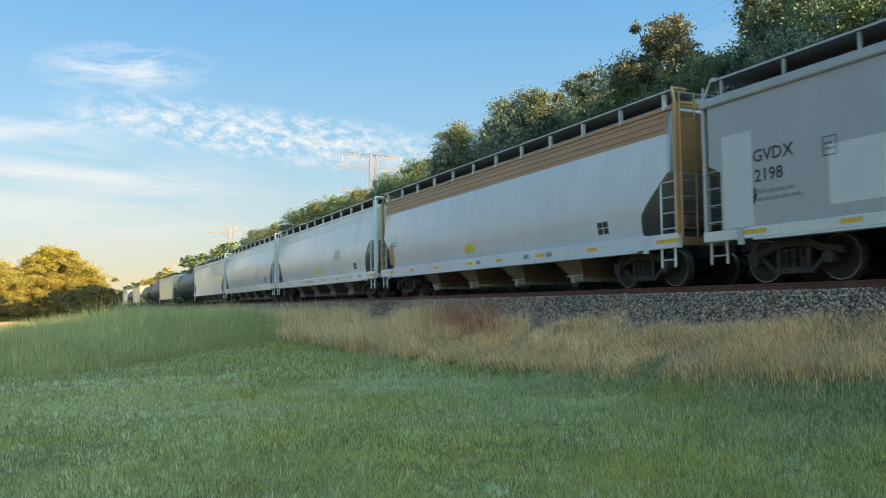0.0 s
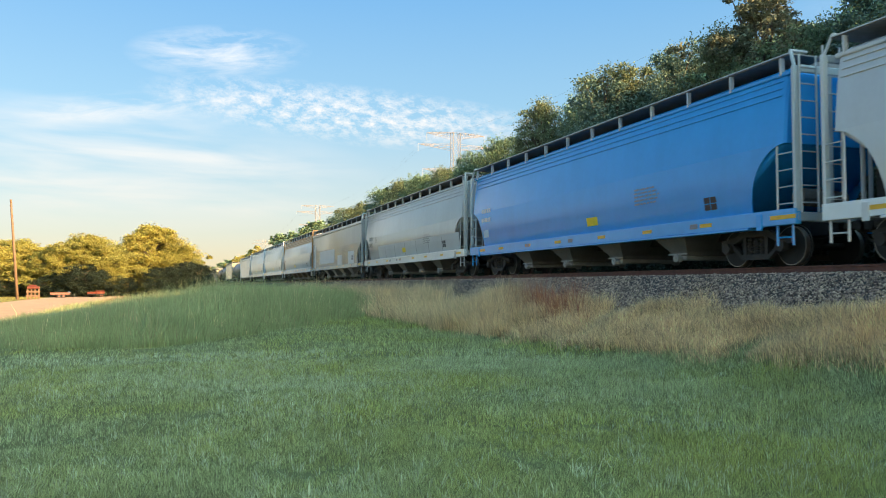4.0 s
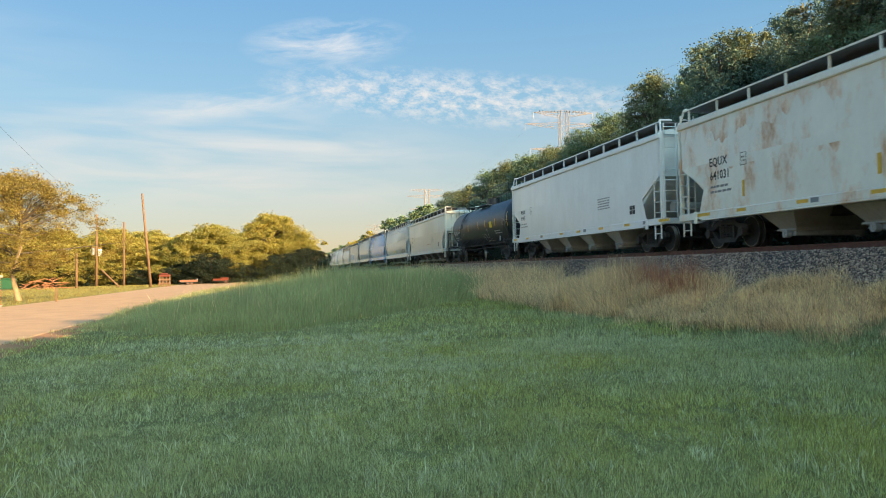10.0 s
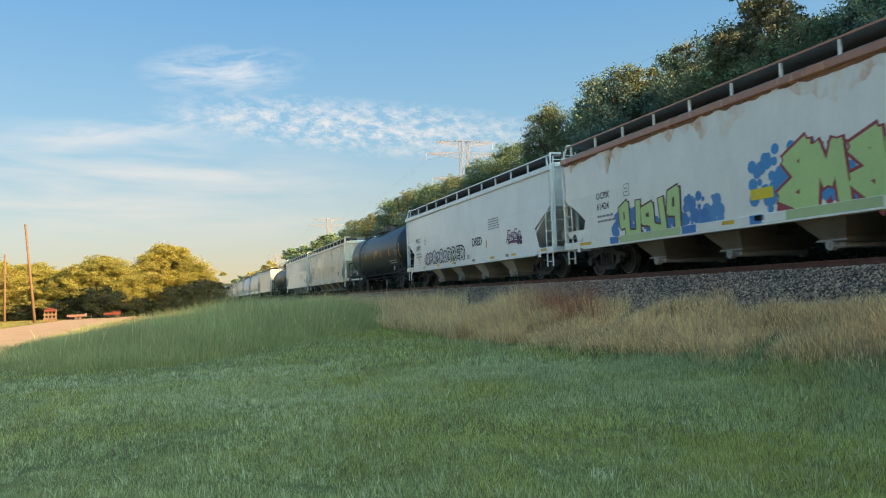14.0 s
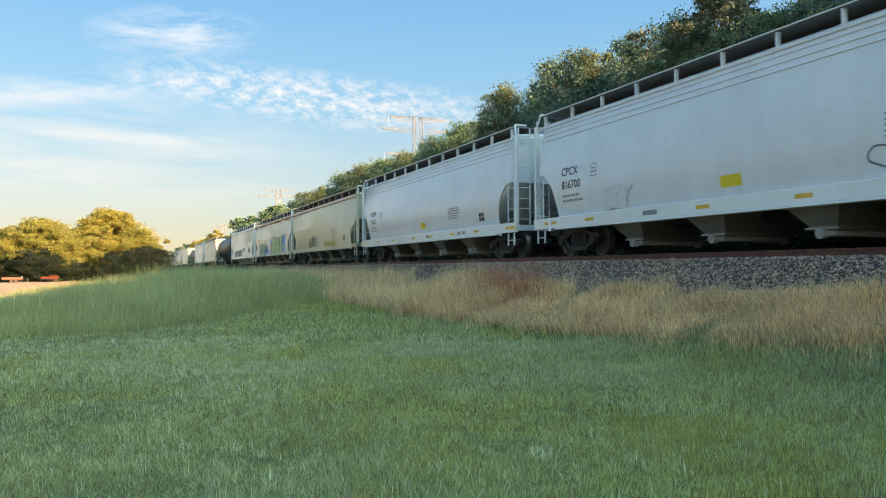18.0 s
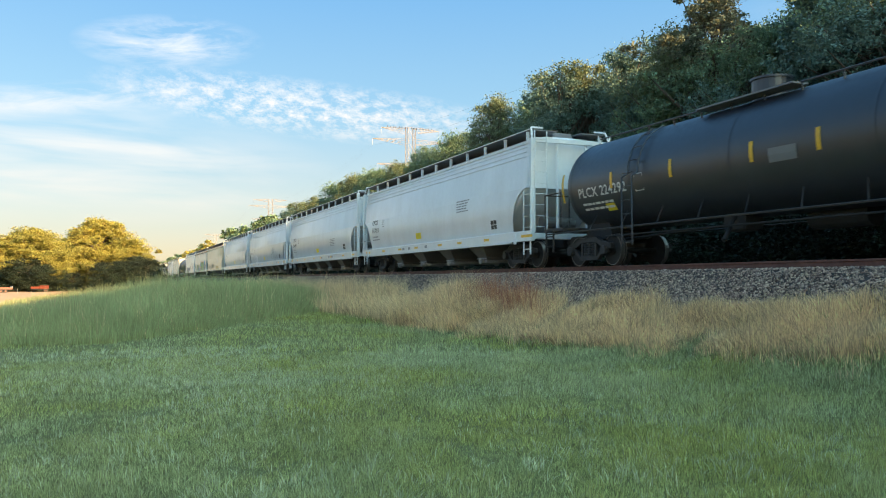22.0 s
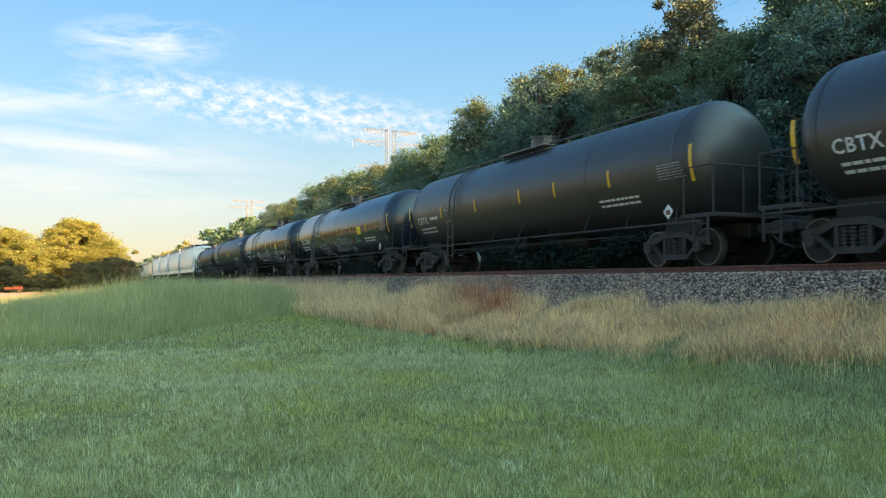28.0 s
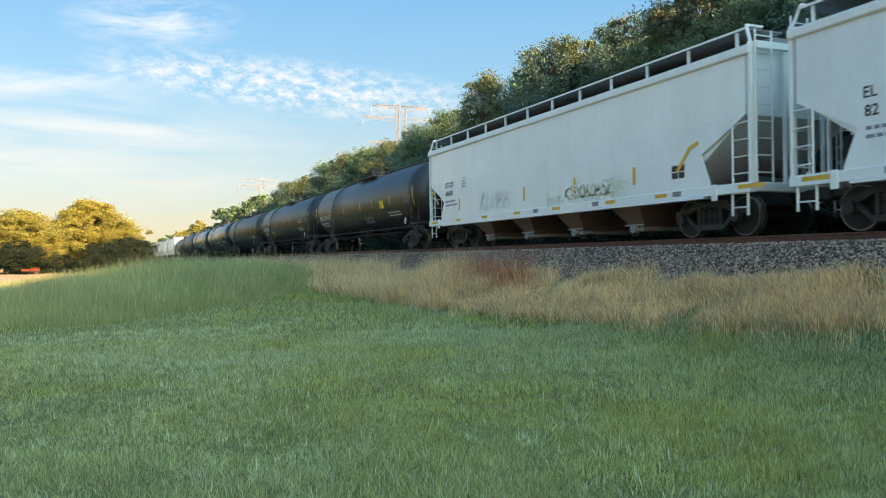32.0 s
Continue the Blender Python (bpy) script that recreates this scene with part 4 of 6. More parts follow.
make_trailer(6.75, 109, 20, "red_paint", "small cart with faded red wheels and a white front board", "white_paint", 0.55)
make_trailer(4.6, 111, 70, "red_paint", "small faded red cart parked under the trees", None, 0.6)
x, y = spot(15.6, 106)
brush = thing("brush_pile", pose(x, y, 0), "heap of cut reddish branches on the grass", "brush pile")
rng = random.Random(4)
for i in range(40):
    a = rng.uniform(0, 6.28)
    p = Vector((rng.gauss(0, 1.3), rng.gauss(0, 0.8), abs(rng.gauss(0.4, 0.35))))
    q = p + Vector((math.cos(a), math.sin(a), rng.uniform(-0.25, 0.4))) * rng.uniform(0.8, 1.8)
    q.z = max(0.05, q.z)
    part("branch", rod(bmesh.new(), p, q, 0.05, 5, 0.02), M["weed"], brush)
x, y = spot(17.8, 110)
bin_ = thing("green_bin", pose(x, y, 0), "green plastic waste container on the grass", "waste container")
part("body", box(bmesh.new(), (-0.9, -0.6, 0.1), (0.9, 0.6, 1.3), 0.06), M["green_bin"], bin_)
part("lid", box(bmesh.new(), (-0.95, -0.65, 1.31), (0.95, 0.65, 1.42), 0.04), M["green_bin"], bin_)
x, y = spot(15.0, 52)
stake = thing("stake", pose(x, y, 0), "small wooden stake in the roadside grass", "stake")
part("post", box(bmesh.new(), (-0.05, -0.05, -0.1), (0.05, 0.05, 0.95), 0.008), M["pole"], stake)
x, y = spot(12.0, 104)
guy = thing("guy_brace", pose(x, y, 0), "slanting pale timber brace beside the pole", "brace")
part("timber", rod(bmesh.new(), (1.6, 0, -0.05), (-0.6, 0, 2.3), 0.09, 6), M["pole"], guy)


# ---- the train ----
def make_truck(parent, y0, name="truck"):
    """A two-axle freight truck; its wheelsets are sub-parts that turn."""
    bm = bmesh.new()
    box(bm, (-0.95, -0.22, 0.42), (0.95, 0.22, 0.72), 0.04)
    truck = part(name, bm, M["truck"], parent, m=pose(0, y0, 0))
    arch = [(-1.14, 0.50), (-1.14, 0.64), (-0.66, 0.72), (-0.42, 0.84), (0.42, 0.84), (0.66, 0.72), (1.14, 0.64), (1.14, 0.50), (0.64, 0.58), (0.38, 0.70), (-0.38, 0.70), (-0.64, 0.58)]
    for s in (-1, 1):
        bm = prism(bmesh.new(), arch, s * 0.93, s * 1.07)
        for k in (-1, 1):
            prism(bm, [(k * 0.93, 0.56), (k * 0.76, 0.56), (k * 0.34, 0.19), (k * 0.46, 0.19)], s * 0.94, s * 1.06)
            prism(bm, [(k * 0.40, 0.20), (k * 0.30, 0.20), (k * 0.30, 0.75), (k * 0.40, 0.75)], s * 0.945, s * 1.055)
            box(bm, (s * 0.95, k * 0.84, 0.36), (s * 1.05, k * 0.95, 0.56), 0.015)
        prism(bm, [(-0.48, 0.17), (0.48, 0.17), (0.44, 0.29), (-0.44, 0.29)], s * 0.935, s * 1.065)
        part("side_frame", bm, M["truck"], truck)
        for dy in (-0.2, 0.0, 0.2):
            bm = bmesh.new()
            rings = [[bm.verts.new((s * 1.0 + r * math.cos(k / 8 * 6.2832), dy + r * math.sin(k / 8 * 6.2832), 0.29 + j * 0.035)) for k in range(8)] for j, r in enumerate((0.085, 0.06) * 6)]
            for p, q in zip(rings, rings[1:]):
                for k in range(8):
                    bm.faces.new((p[k], p[(k + 1) % 8], q[(k + 1) % 8], q[k]))
            part("spring", bm, M["truck"], truck)
        for dy in (-0.89, 0.89):
            bm = rod(bmesh.new(), (s * 1.02, dy, 0.457), (s * 1.17, dy, 0.457), 0.13, 12)
            part("axle_box", bm, M["truck"], truck)
    for dy in (-0.89, 0.89):
        bm = bmesh.new()
        rod(bm, (-0.98, 0, 0), (0.98, 0, 0), 0.08, 10)
        for s in (-1, 1):
            for x0, x1, r in ((0.69, 0.82, 0.435), (0.66, 0.69, 0.475), (0.82, 0.845, 0.16)):
                rod(bm, (s * x0, 0, 0), (s * x1, 0, 0), r, 28)
            rim = [[bm.verts.new((s * 0.823, r * math.cos(k / 28 * 6.2832), r * math.sin(k / 28 * 6.2832))) for k in range(28)] for r in (0.421, 0.437)]
            for k in range(28):
                bm.faces.new((rim[0][k], rim[0][(k + 1) % 28], rim[1][(k + 1) % 28], rim[1][k]))
            for k in range(6):
                a = k / 6 * 6.2832
                rod(bm, (s * 0.82, 0.11 * math.cos(a), 0.11 * math.sin(a)), (s * 0.86, 0.11 * math.cos(a), 0.11 * math.sin(a)), 0.02, 6)
        me = mesh_of("wheelset", bm, M["under"])
        me.materials.append(M["tyre_steel"])
        for p in me.polygons:      # bright rim and tread
            c = p.center
            if abs(math.hypot(c.y, c.z)) > 0.40 and abs(c.x) > 0.6:
                p.material_index = 1
        part("wheelset", me, None, truck, m=pose(0, dy, 0.457))
    return truck


def ring_body(levels, corner=0.10):
    """A body lofted upwards through rounded rectangles: (z, half width, half length)."""
    bm = bmesh.new()
    rings = []
    for z, w, l in levels:
        c = min(corner, w * 0.5)
        pts = []
        for sx, sy, start in ((1, 1, 0), (-1, 1, 90), (-1, -1, 180), (1, -1, 270)):
            for k in range(4):
                a = radians(start + 30 * k)
                pts.append((sx * (w - c) + c * math.cos(a), sy * (l - c) + c * math.sin(a), z))
        rings.append([bm.verts.new(p) for p in pts])
    n = len(rings[0])
    for a, b in zip(rings, rings[1:]):
        for i in range(n):
            bm.faces.new((a[i], a[(i + 1) % n], b[(i + 1) % n], b[i]))
    bm.faces.new(rings[0][::-1])
    bm.faces.new(rings[-1])
    return bm


def sharp(me, deg=32):
    smooth(me)
    me.set_sharp_from_angle(angle=radians(deg))
    return me


SIDE = {}
SIDE["round"] = lambda z: float(np.interp(z, (0.8, 1.15, 1.4, 1.7, 2.0, 2.3, 2.7, 3.1, 3.5, 3.85, 4.15), (1.37, 1.465, 1.515, 1.56, 1.585, 1.588, 1.575, 1.545, 1.50, 1.45, 1.395)))
SIDE["flat"] = lambda z: 1.56
SIDE["tank"] = lambda z: math.sqrt(max(0.0, 1.50 ** 2 - (z - 2.55) ** 2))
SIDE["tanklow"] = lambda z: math.sqrt(max(0.0, 1.36 ** 2 - (z - 2.42) ** 2))


def make_couplers(root, end, LEN):
    for s in (-1, 1):
        bm = bmesh.new()
        box(bm, (-0.22, s * (end - 1.5), 0.66), (0.22, s * (end - 0.25), 1.0), 0.03)
        part("draft_sill", bm, M["under"], root)
        bm = bmesh.new()
        box(bm, (-0.09, s * (LEN / 2 - 0.75), 0.76), (0.09, s * (LEN / 2 - 0.2), 0.96), 0.03)
        box(bm, (-0.17, s * (LEN / 2 - 0.25), 0.70), (0.14, s * (LEN / 2 + 0.06), 1.0), 0.05)
        part("coupler", bm, M["truck"], root)
        bm = bmesh.new()
        pts = [(0.35, s * (end - 0.3), 0.85), (0.38, s * (end + 0.05), 0.55), (0.3, s * (LEN / 2), 0.40)]
        for a, b in zip(pts, pts[1:]):
            rod(bm, a, b, 0.03, 6)
        part("air_hose", bm, M["rubber"], root)


def ladder(bm, p, q, z0, z1, step=0.36, r=0.016):
    """Two stiles at p and q (x, y) with rungs from z0 to z1."""
    for x, y in (p, q):
        rod(bm, (x, y, z0), (x, y, z1), r * 1.5, 5)
    z = z0 + step * 0.6
    while z < z1:
        rod(bm, (*p, z), (*q, z), r, 5)
        z += step
    return bm


def make_hopper(style, LEN, wz, wedge_cut=False):
    """A covered hopper car, built about the middle of its length at rail height."""
    root = thing("hopper_car", Matrix.Identity(4), "", "hopper car", "cars of the freight train")
    end = LEN / 2 - 0.50
    f = SIDE[style]
    if style == "round":
        knee = 2.62
        cut = lambda z: end - 0.28 - (1.14 * math.sqrt(max(0.0, 1 - ((z - 1.15) / (knee - 1.15)) ** 2)) if z < knee else 0.0)
        if wedge_cut:
            cut = lambda z: end - 0.28 - float(np.interp(z, (1.15, 1.3, 1.75, knee), (0.95, 1.05, 1.0, 0.0)))
        zs = (knee, 2.9, 3.3, 3.6, 3.85, 4.05, 4.15)
        low = (1.15, 1.3, 1.5, 1.7, 1.9, 2.1, 2.25, 2.4, 2.5, 2.57, 2.605, knee)
    else:
        knee = 2.55
        cut = lambda z: end - 0.10 - float(np.interp(z, (1.02, 1.2, 1.85, knee), (1.10, 1.14, 1.42, 0.06)))
        zs = (knee, 3.0, 3.6, 3.92, 4.0)
        low = (1.02, 1.2, 1.5, 1.85, 2.1, 2.3, knee)
    deep = lambda z: cut(knee) - 0.05 - 2.3 * (knee - z) / (knee - 1.0)      # slope sheet behind the cut-out
    levels = [(z, f(z) - 0.06, deep(z)) for z in (1.02, 1.5, 2.0, knee - 0.02)] + [(z, f(z), cut(z)) for z in zs]
    top = zs[-1]
    levels += [(top + 0.15, 1.22, end - 0.35), (top + 0.24, 0.8, end - 0.45)]
    part("body", sharp(mesh_of("body", ring_body(levels, 0.14 if style == "round" else 0.05), M["paint"]), 20), None, root)
    for s in (-1, 1):      # lower side sheets, cut away towards the ends
        bm = bmesh.new()
        rings = [[bm.verts.new((s * x, y, z)) for x, y in ((f(z), -cut(z)), (f(z), cut(z)), (f(z) - 0.03, cut(z)), (f(z) - 0.03, -cut(z)))] for z in low]
        for p, q in zip(rings, rings[1:]):
            for k in range(4):
                bm.faces.new((p[k], p[(k + 1) % 4], q[(k + 1) % 4], q[k]))
        bmesh.ops.recalc_face_normals(bm, faces=bm.faces)
        part("side_sheet", sharp(mesh_of("side_sheet", bm, M["paint"]), 20), None, root)
    # side sills, with a lower lip
    for s in (-1, 1):
        bm = bmesh.new()
        z0, z1 = (0.86, 1.20) if style == "round" else (0.90, 1.12)
        box(bm, (s * 1.43, -end, z0), (s * 1.60, end, z1), 0.015)
        box(bm, (s * 1.40, -end + 1.4, z0 - 0.05), (s * 1.64, end - 1.4, z0 - 0.002), 0.01)
        part("side_sill", bm, M["paint"], root)
        if style == "round":
            for z in (3.68, 3.84, 4.0):
                bm = box(bmesh.new(), (s * (f(z) - 0.01), -end + 0.45, z - 0.014), (s * (f(z) + 0.022), end - 0.45, z + 0.014), 0.006)
                part("side_bead", bm, M["paint"], root)
            bm = box(bmesh.new(), (s * 1.35, -end + 0.25, 4.10), (s * 1.44, end - 0.25, 4.20), 0.02)
            part("top_chord", bm, M["paint"], root)
        else:
            bm = box(bmesh.new(), (s * 1.50, -end, 3.80), (s * 1.63, end, 4.0), 0.03)
            part("top_chord", bm, M["paint"], root)
        # roof walkway on brackets
        bm = bmesh.new()
        box(bm, (s * 0.45, -end + 0.2, wz - 0.045), (s * 1.46, end - 0.2, wz - 0.01))
        part("roof_walkway", bm, M["grating"], root)
        part("walkway_edge", box(bmesh.new(), (s * 1.462, -end + 0.2, wz - (0.025 if style == "round" else 0.045)), (s * 1.492, end - 0.2, wz)), M["paint"], root)
        n = 12
        bracket = mesh_of("bracket", prism(bmesh.new(), [(-0.026, top - 0.02), (0.026, top - 0.02), (0.026, wz - 0.052), (-0.026, wz - 0.052)], s * (1.36 if style == "round" else 1.40), s * 1.46), M["paint"])
        for i in range(n):
            part("bracket", bracket, None, root, m=pose(0, -end + 0.5 + i * (2 * end - 1.0) / (n - 1), 0))
    # roof hatches
    part("roof_hatch", ring_body([(top + 0.22, 0.42, end - 0.6), (wz + 0.02, 0.40, end - 0.65)], 0.1), M["grating"], root)
    # end frames: corner posts, end sill, ladders, braces
    for s in (-1, 1):
        for sx in (-1, 1):
            bm = bmesh.new()
            box(bm, (sx * 1.44, s * (end - 0.09), 1.12), (sx * 1.57, s * end, top + 0.08), 0.012)
            part("corner_post", bm, M["paint"], root)
            bm = bmesh.new()
            rod(bm, (sx * 1.50, s * (end - 0.05), top + 0.06), (sx * 1.44, s * (end - 0.22), wz + 0.05), 0.035, 6)
            rod(bm, (sx * 1.44, s * (end - 0.22), wz + 0.05), (sx * 1.0, s * (end - 0.22), wz + 0.05), 0.035, 6)
            part("roof_handhold", bm, M["paint"], root)
            bm = ladder(bmesh.new(), (sx * 1.55, s * (end - 0.55)), (sx * 1.55, s * (end - 0.05)), 1.10, 2.60)
            part("ladder", bm, M["paint"], root)
            bm = ladder(bmesh.new(), (sx * 1.45, s * (end + 0.03)), (sx * 1.0, s * (end + 0.03)), 1.1, wz - 0.1)
            part("end_ladder", bm, M["paint"], root)
            bm = ladder(bmesh.new(), (sx * 1.52, s * (end - 0.60)), (sx * 1.52, s * (end - 0.15)), 0.42, 0.90, 0.3, 0.02)
            part("step", bm, M["paint"], root)
            bm = bmesh.new()
            rod(bm, (sx * 0.55, s * (end - 0.06), 1.1), (sx * 0.55, s * (end - 0.06), top), 0.05, 6)
            part("end_brace", bm, M["paint"], root)
            part("jacking_pad", box(bmesh.new(), (sx * 1.58, s * (end - 1.15), 0.78), (sx * 1.63, s * (end - 0.98), 1.14), 0.012), M["paint"], root)
        bm = box(bmesh.new(), (-1.57, s * (end - 0.18), 0.92), (1.57, s * (end + 0.0), 1.12), 0.02)
        part("end_sill", bm, M["paint"], root)
        bm = box(bmesh.new(), (-1.4, s * (end - 0.06), top - 0.06), (1.4, s * (end + 0.02), top + 0.1), 0.015)
        part("end_plate", bm, M["paint"], root)
        bm = bmesh.new()
        if s < 0:
            rod(bm, (0.5, s * (end - 0.8), 1.5), (-0.75, s * (end - 0.8), 1.55), 0.20, 14)
            part("air_reservoir", bm, M["bay"], root, "pale air brake reservoir")
        else:
            box(bm, (-0.6, s * (end - 0.7), 1.15), (-0.3, s * (end - 0.4), 1.9), 0.02)
            part("brake_cylinder", bm, M["under"], root)
        make_truck(root, s * (end - 1.85))
    part("floor_plate", box(bmesh.new(), (-1.42, -end + 2.6, 1.08), (1.42, end - 2.6, 1.14)), M["under"], root)
    part("center_sill", box(bmesh.new(), (-0.25, -end + 1.0, 0.72), (0.25, end - 1.0, 1.08), 0.02), M["under"], root)
    # discharge bays, each with its gate
    nb = 4
    span = 2 * (end - 3.2)
    wbay = span / nb
    for i in range(nb):
        yc = -span / 2 + wbay * (i + 0.5)
        bm = bmesh.new()
        rings = []
        for z, hx, hy in ((1.10, 1.40, wbay * 0.25), (0.86, 1.38, wbay * 0.22), (0.46, 1.06, 0.36), (0.36, 1.04, 0.34)):
            rings.append([bm.verts.new((sx * hx, yc + sy * hy, z)) for sx, sy in ((-1, -1), (1, -1), (1, 1), (-1, 1))])
        for a, b in zip(rings, rings[1:]):
            for k in range(4):
                bm.faces.new((a[k], a[(k + 1) % 4], b[(k + 1) % 4], b[k]))
        bm.faces.new(rings[-1])
        bmesh.ops.recalc_face_normals(bm, faces=bm.faces)
        bay = part("discharge_bay", bm, M["bay"], root)
        bm = bmesh.new()
        box(bm, (-1.0, yc - 0.24, 0.24), (1.0, yc + 0.24, 0.358), 0.02)
        for sx in (-1, 1):
            rod(bm, (sx * 1.16, yc, 0.30), (sx * 1.0, yc, 0.30), 0.11, 12)
            rod(bm, (sx * 1.20, yc, 0.30), (sx * 1.16, yc, 0.30), 0.05, 8)
            rod(bm, (sx * 1.09, yc - 0.40, 0.40), (sx * 1.09, yc + 0.40, 0.40), 0.022, 6)
        part("outlet_gate", bm, M["bay"], bay, "grey outlet gate with a round cap")
    make_couplers(root, end, LEN)
    return root


def make_tank(style, LEN, R=1.50, zc=2.55):
    """A tank car without a centre sill."""
    root = thing("tank_car", Matrix.Identity(4), "", "tank car", "cars of the freight train")
    end = LEN / 2 - 0.55
    f = SIDE["tank" if R > 1.4 else "tanklow"]
    half = end - 0.55
    bm = bmesh.new()
    stations = [(-half + 0.80 * (1 - math.cos(a)), R * math.sin(a)) for a in np.linspace(0.06, math.pi / 2, 9)]
    stations += [(-y, r) for y, r in stations[::-1]]
    n = 40
    rings = [[bm.verts.new((r * math.cos(k / n * 6.2832), y, zc + r * math.sin(k / n * 6.2832))) for k in range(n)] for y, r in stations]
    for a, b in zip(rings, rings[1:]):
        for k in range(n):
            bm.faces.new((a[k], b[k], b[(k + 1) % n], a[(k + 1) % n]))
    bm.faces.new(rings[0])
    bm.faces.new(rings[-1][::-1])
    bmesh.ops.recalc_face_normals(bm, faces=bm.faces)
    part("shell", sharp(mesh_of("shell", bm, M["tank_paint"]), 40), None, root)
    for y in (-half + 0.85, half - 0.85, 0.0, -half * 0.5, half * 0.5):
        bm = bmesh.new()
        r1 = R + 0.008
        for k in range(n):
            q = [(r1 * math.cos(a / n * 6.2832), zc + r1 * math.sin(a / n * 6.2832)) for a in (k, k + 1)]
            vs = [bm.verts.new(p) for p in ((q[0][0], y - 0.05, q[0][1]), (q[1][0], y - 0.05, q[1][1]), (q[1][0], y + 0.05, q[1][1]), (q[0][0], y + 0.05, q[0][1]))]
            bm.faces.new(vs)
        bmesh.ops.remove_doubles(bm, verts=bm.verts, dist=0.001)
        part("seam_band", smooth(mesh_of("seam_band", bm, M["tank_paint"])), None, root)
    top = zc + R
    bm = rod(bmesh.new(), (0, 0, top - 0.06), (0, 0, top + 0.42), 0.44, 20)
    part("manway", bm, M["tank_paint"], root, "domed valve housing on top")
    bm = rod(bmesh.new(), (0, 0, top + 0.421), (0, 0, top + 0.47), 0.48, 20)
    part("manway_lid", bm, M["tank_paint"], root)
    for s in (-1, 1):
        bm = bmesh.new()
        box(bm, (s * 0.50, -1.5, top - 0.06), (s * 0.95, 1.5, top - 0.02))
        part("walkway", bm, M["grating"], root)
        bm = bmesh.new()
        if style == "rails":
            for k in range(9):
                rod(bm, (s * 0.92, -half * 0.86 + k * half * 0.215, top - 0.2), (s * 0.92, -half * 0.86 + k * half * 0.215, top + 0.85), 0.02, 5)
            rod(bm, (s * 0.92, -half * 0.86, top + 0.85), (s * 0.92, half * 0.86, top + 0.85), 0.02, 5)
        else:
            for k in range(8):
                rod(bm, (s * 0.70, -3.6 + k * 1.03, top - 0.22), (s * 0.72, -3.6 + k * 1.03, top - 0.02), 0.022, 5)
            rod(bm, (s * 0.72, -half * 0.8, top - 0.02), (s * 0.72, half * 0.8, top - 0.02), 0.022, 5)
        part("top_rail", bm, M["tank_paint"], root)
        ys = (half * 0.455,) if s < 0 else (-half * 0.455,)
        for y in ys:
            rail_of = root
            for dy in (-0.22, 0.22):
                pts = [(s * f(z) + s * 0.10, y + dy, z) for z in np.linspace(2.4, top - 0.1, 7)]
                path = [((s * 1.64, y + dy, 0.5), 0.024), ((s * 1.64, y + dy, 2.3), 0.024)] + [(p, 0.024) for p in pts]
                stile = part("ladder" if dy < 0 else "stile", limb_mesh([path], M["tank_paint"], "stile", 5), None, rail_of)
                rail_of = stile if dy < 0 else rail_of
            for z in np.arange(0.6, 3.8, 0.36):
                x = s * (f(min(z, top - 0.1)) + 0.10 if z > 2.4 else 1.64)
                part("rung", rod(bmesh.new(), (x, y - 0.22, z), (x, y + 0.22, z), 0.018, 5), M["tank_paint"], rail_of)
        bm = bmesh.new()
        rod(bm, (s * 1.57, -end + 0.3, 1.0), (s * 1.57, end - 0.3, 1.0), 0.026, 5)
        for k in range(10):
            y = -end + 1.2 + k * (2 * end - 2.4) / 9
            rod(bm, (s * 1.57, y, 1.0), (s * (f(1.5) + 0.01), y + 0.45, 1.5), 0.014, 5)
        part("side_rail", bm, M["truck"], root, "worn grey side rail")
    for s in (-1, 1):
        bm = bmesh.new()
        prism(bm, [(s * (end - 2.6), 0.80), (s * (end - 1.2), 0.80), (s * (end - 1.35), 1.55), (s * (end - 2.35), 1.55)], -0.72, 0.72)
        part("saddle", bm, M["under"], root)
        bm = box(bmesh.new(), (-1.50, s * (end - 1.1), 1.08), (1.50, s * end, 1.18), 0.015)
        part("end_platform", bm, M["truck"], root)
        for sx in (-1, 1):
            for px, py in ((1.48, end - 1.0), (1.48, end - 0.05), (0.6, end - 0.05)):
                part("railing_post", rod(bmesh.new(), (sx * px, s * py, 1.17), (sx * px, s * py, 2.25), 0.022, 5), M["truck"], root)
            part("side_handrail", rod(bmesh.new(), (sx * 1.48, s * (end - 1.0), 2.25), (sx * 1.48, s * (end - 0.05), 2.25), 0.022, 5), M["truck"], root)
        part("end_handrail", rod(bmesh.new(), (-1.48, s * (end - 0.05), 2.25), (1.48, s * (end - 0.05), 2.25), 0.022, 5), M["truck"], root)
        for sx in (-1, 1):
            bm = ladder(bmesh.new(), (sx * 1.52, s * (end - 0.62)), (sx * 1.52, s * (end - 0.18)), 0.45, 1.12, 0.3, 0.02)
            part("step", bm, M["truck"], root)
        make_truck(root, s * (end - 1.85))
    bm = bmesh.new()
    rod(bm, (0.3, -2.4, 0.95), (0.3, -0.9, 0.95), 0.26, 14)
    part("air_reservoir", bm, M["under"], root)
    bm = bmesh.new()
    box(bm, (-0.5, 0.4, 0.75), (0.1, 1.1, 1.25), 0.04)
    rod(bm, (-0.4, 1.1, 0.9), (-0.4, 6.3, 0.75), 0.03, 6)
    rod(bm, (-0.9, -6.0, 0.85), (-0.9, 5.5, 0.85), 0.025, 6)
    rod(bm, (-1.1, 0.4, 0.5), (-0.3, 0.8, 1.3), 0.05, 6)
    part("brake_rigging", bm, M["under"], root)
    make_couplers(root, end, LEN)
    return root


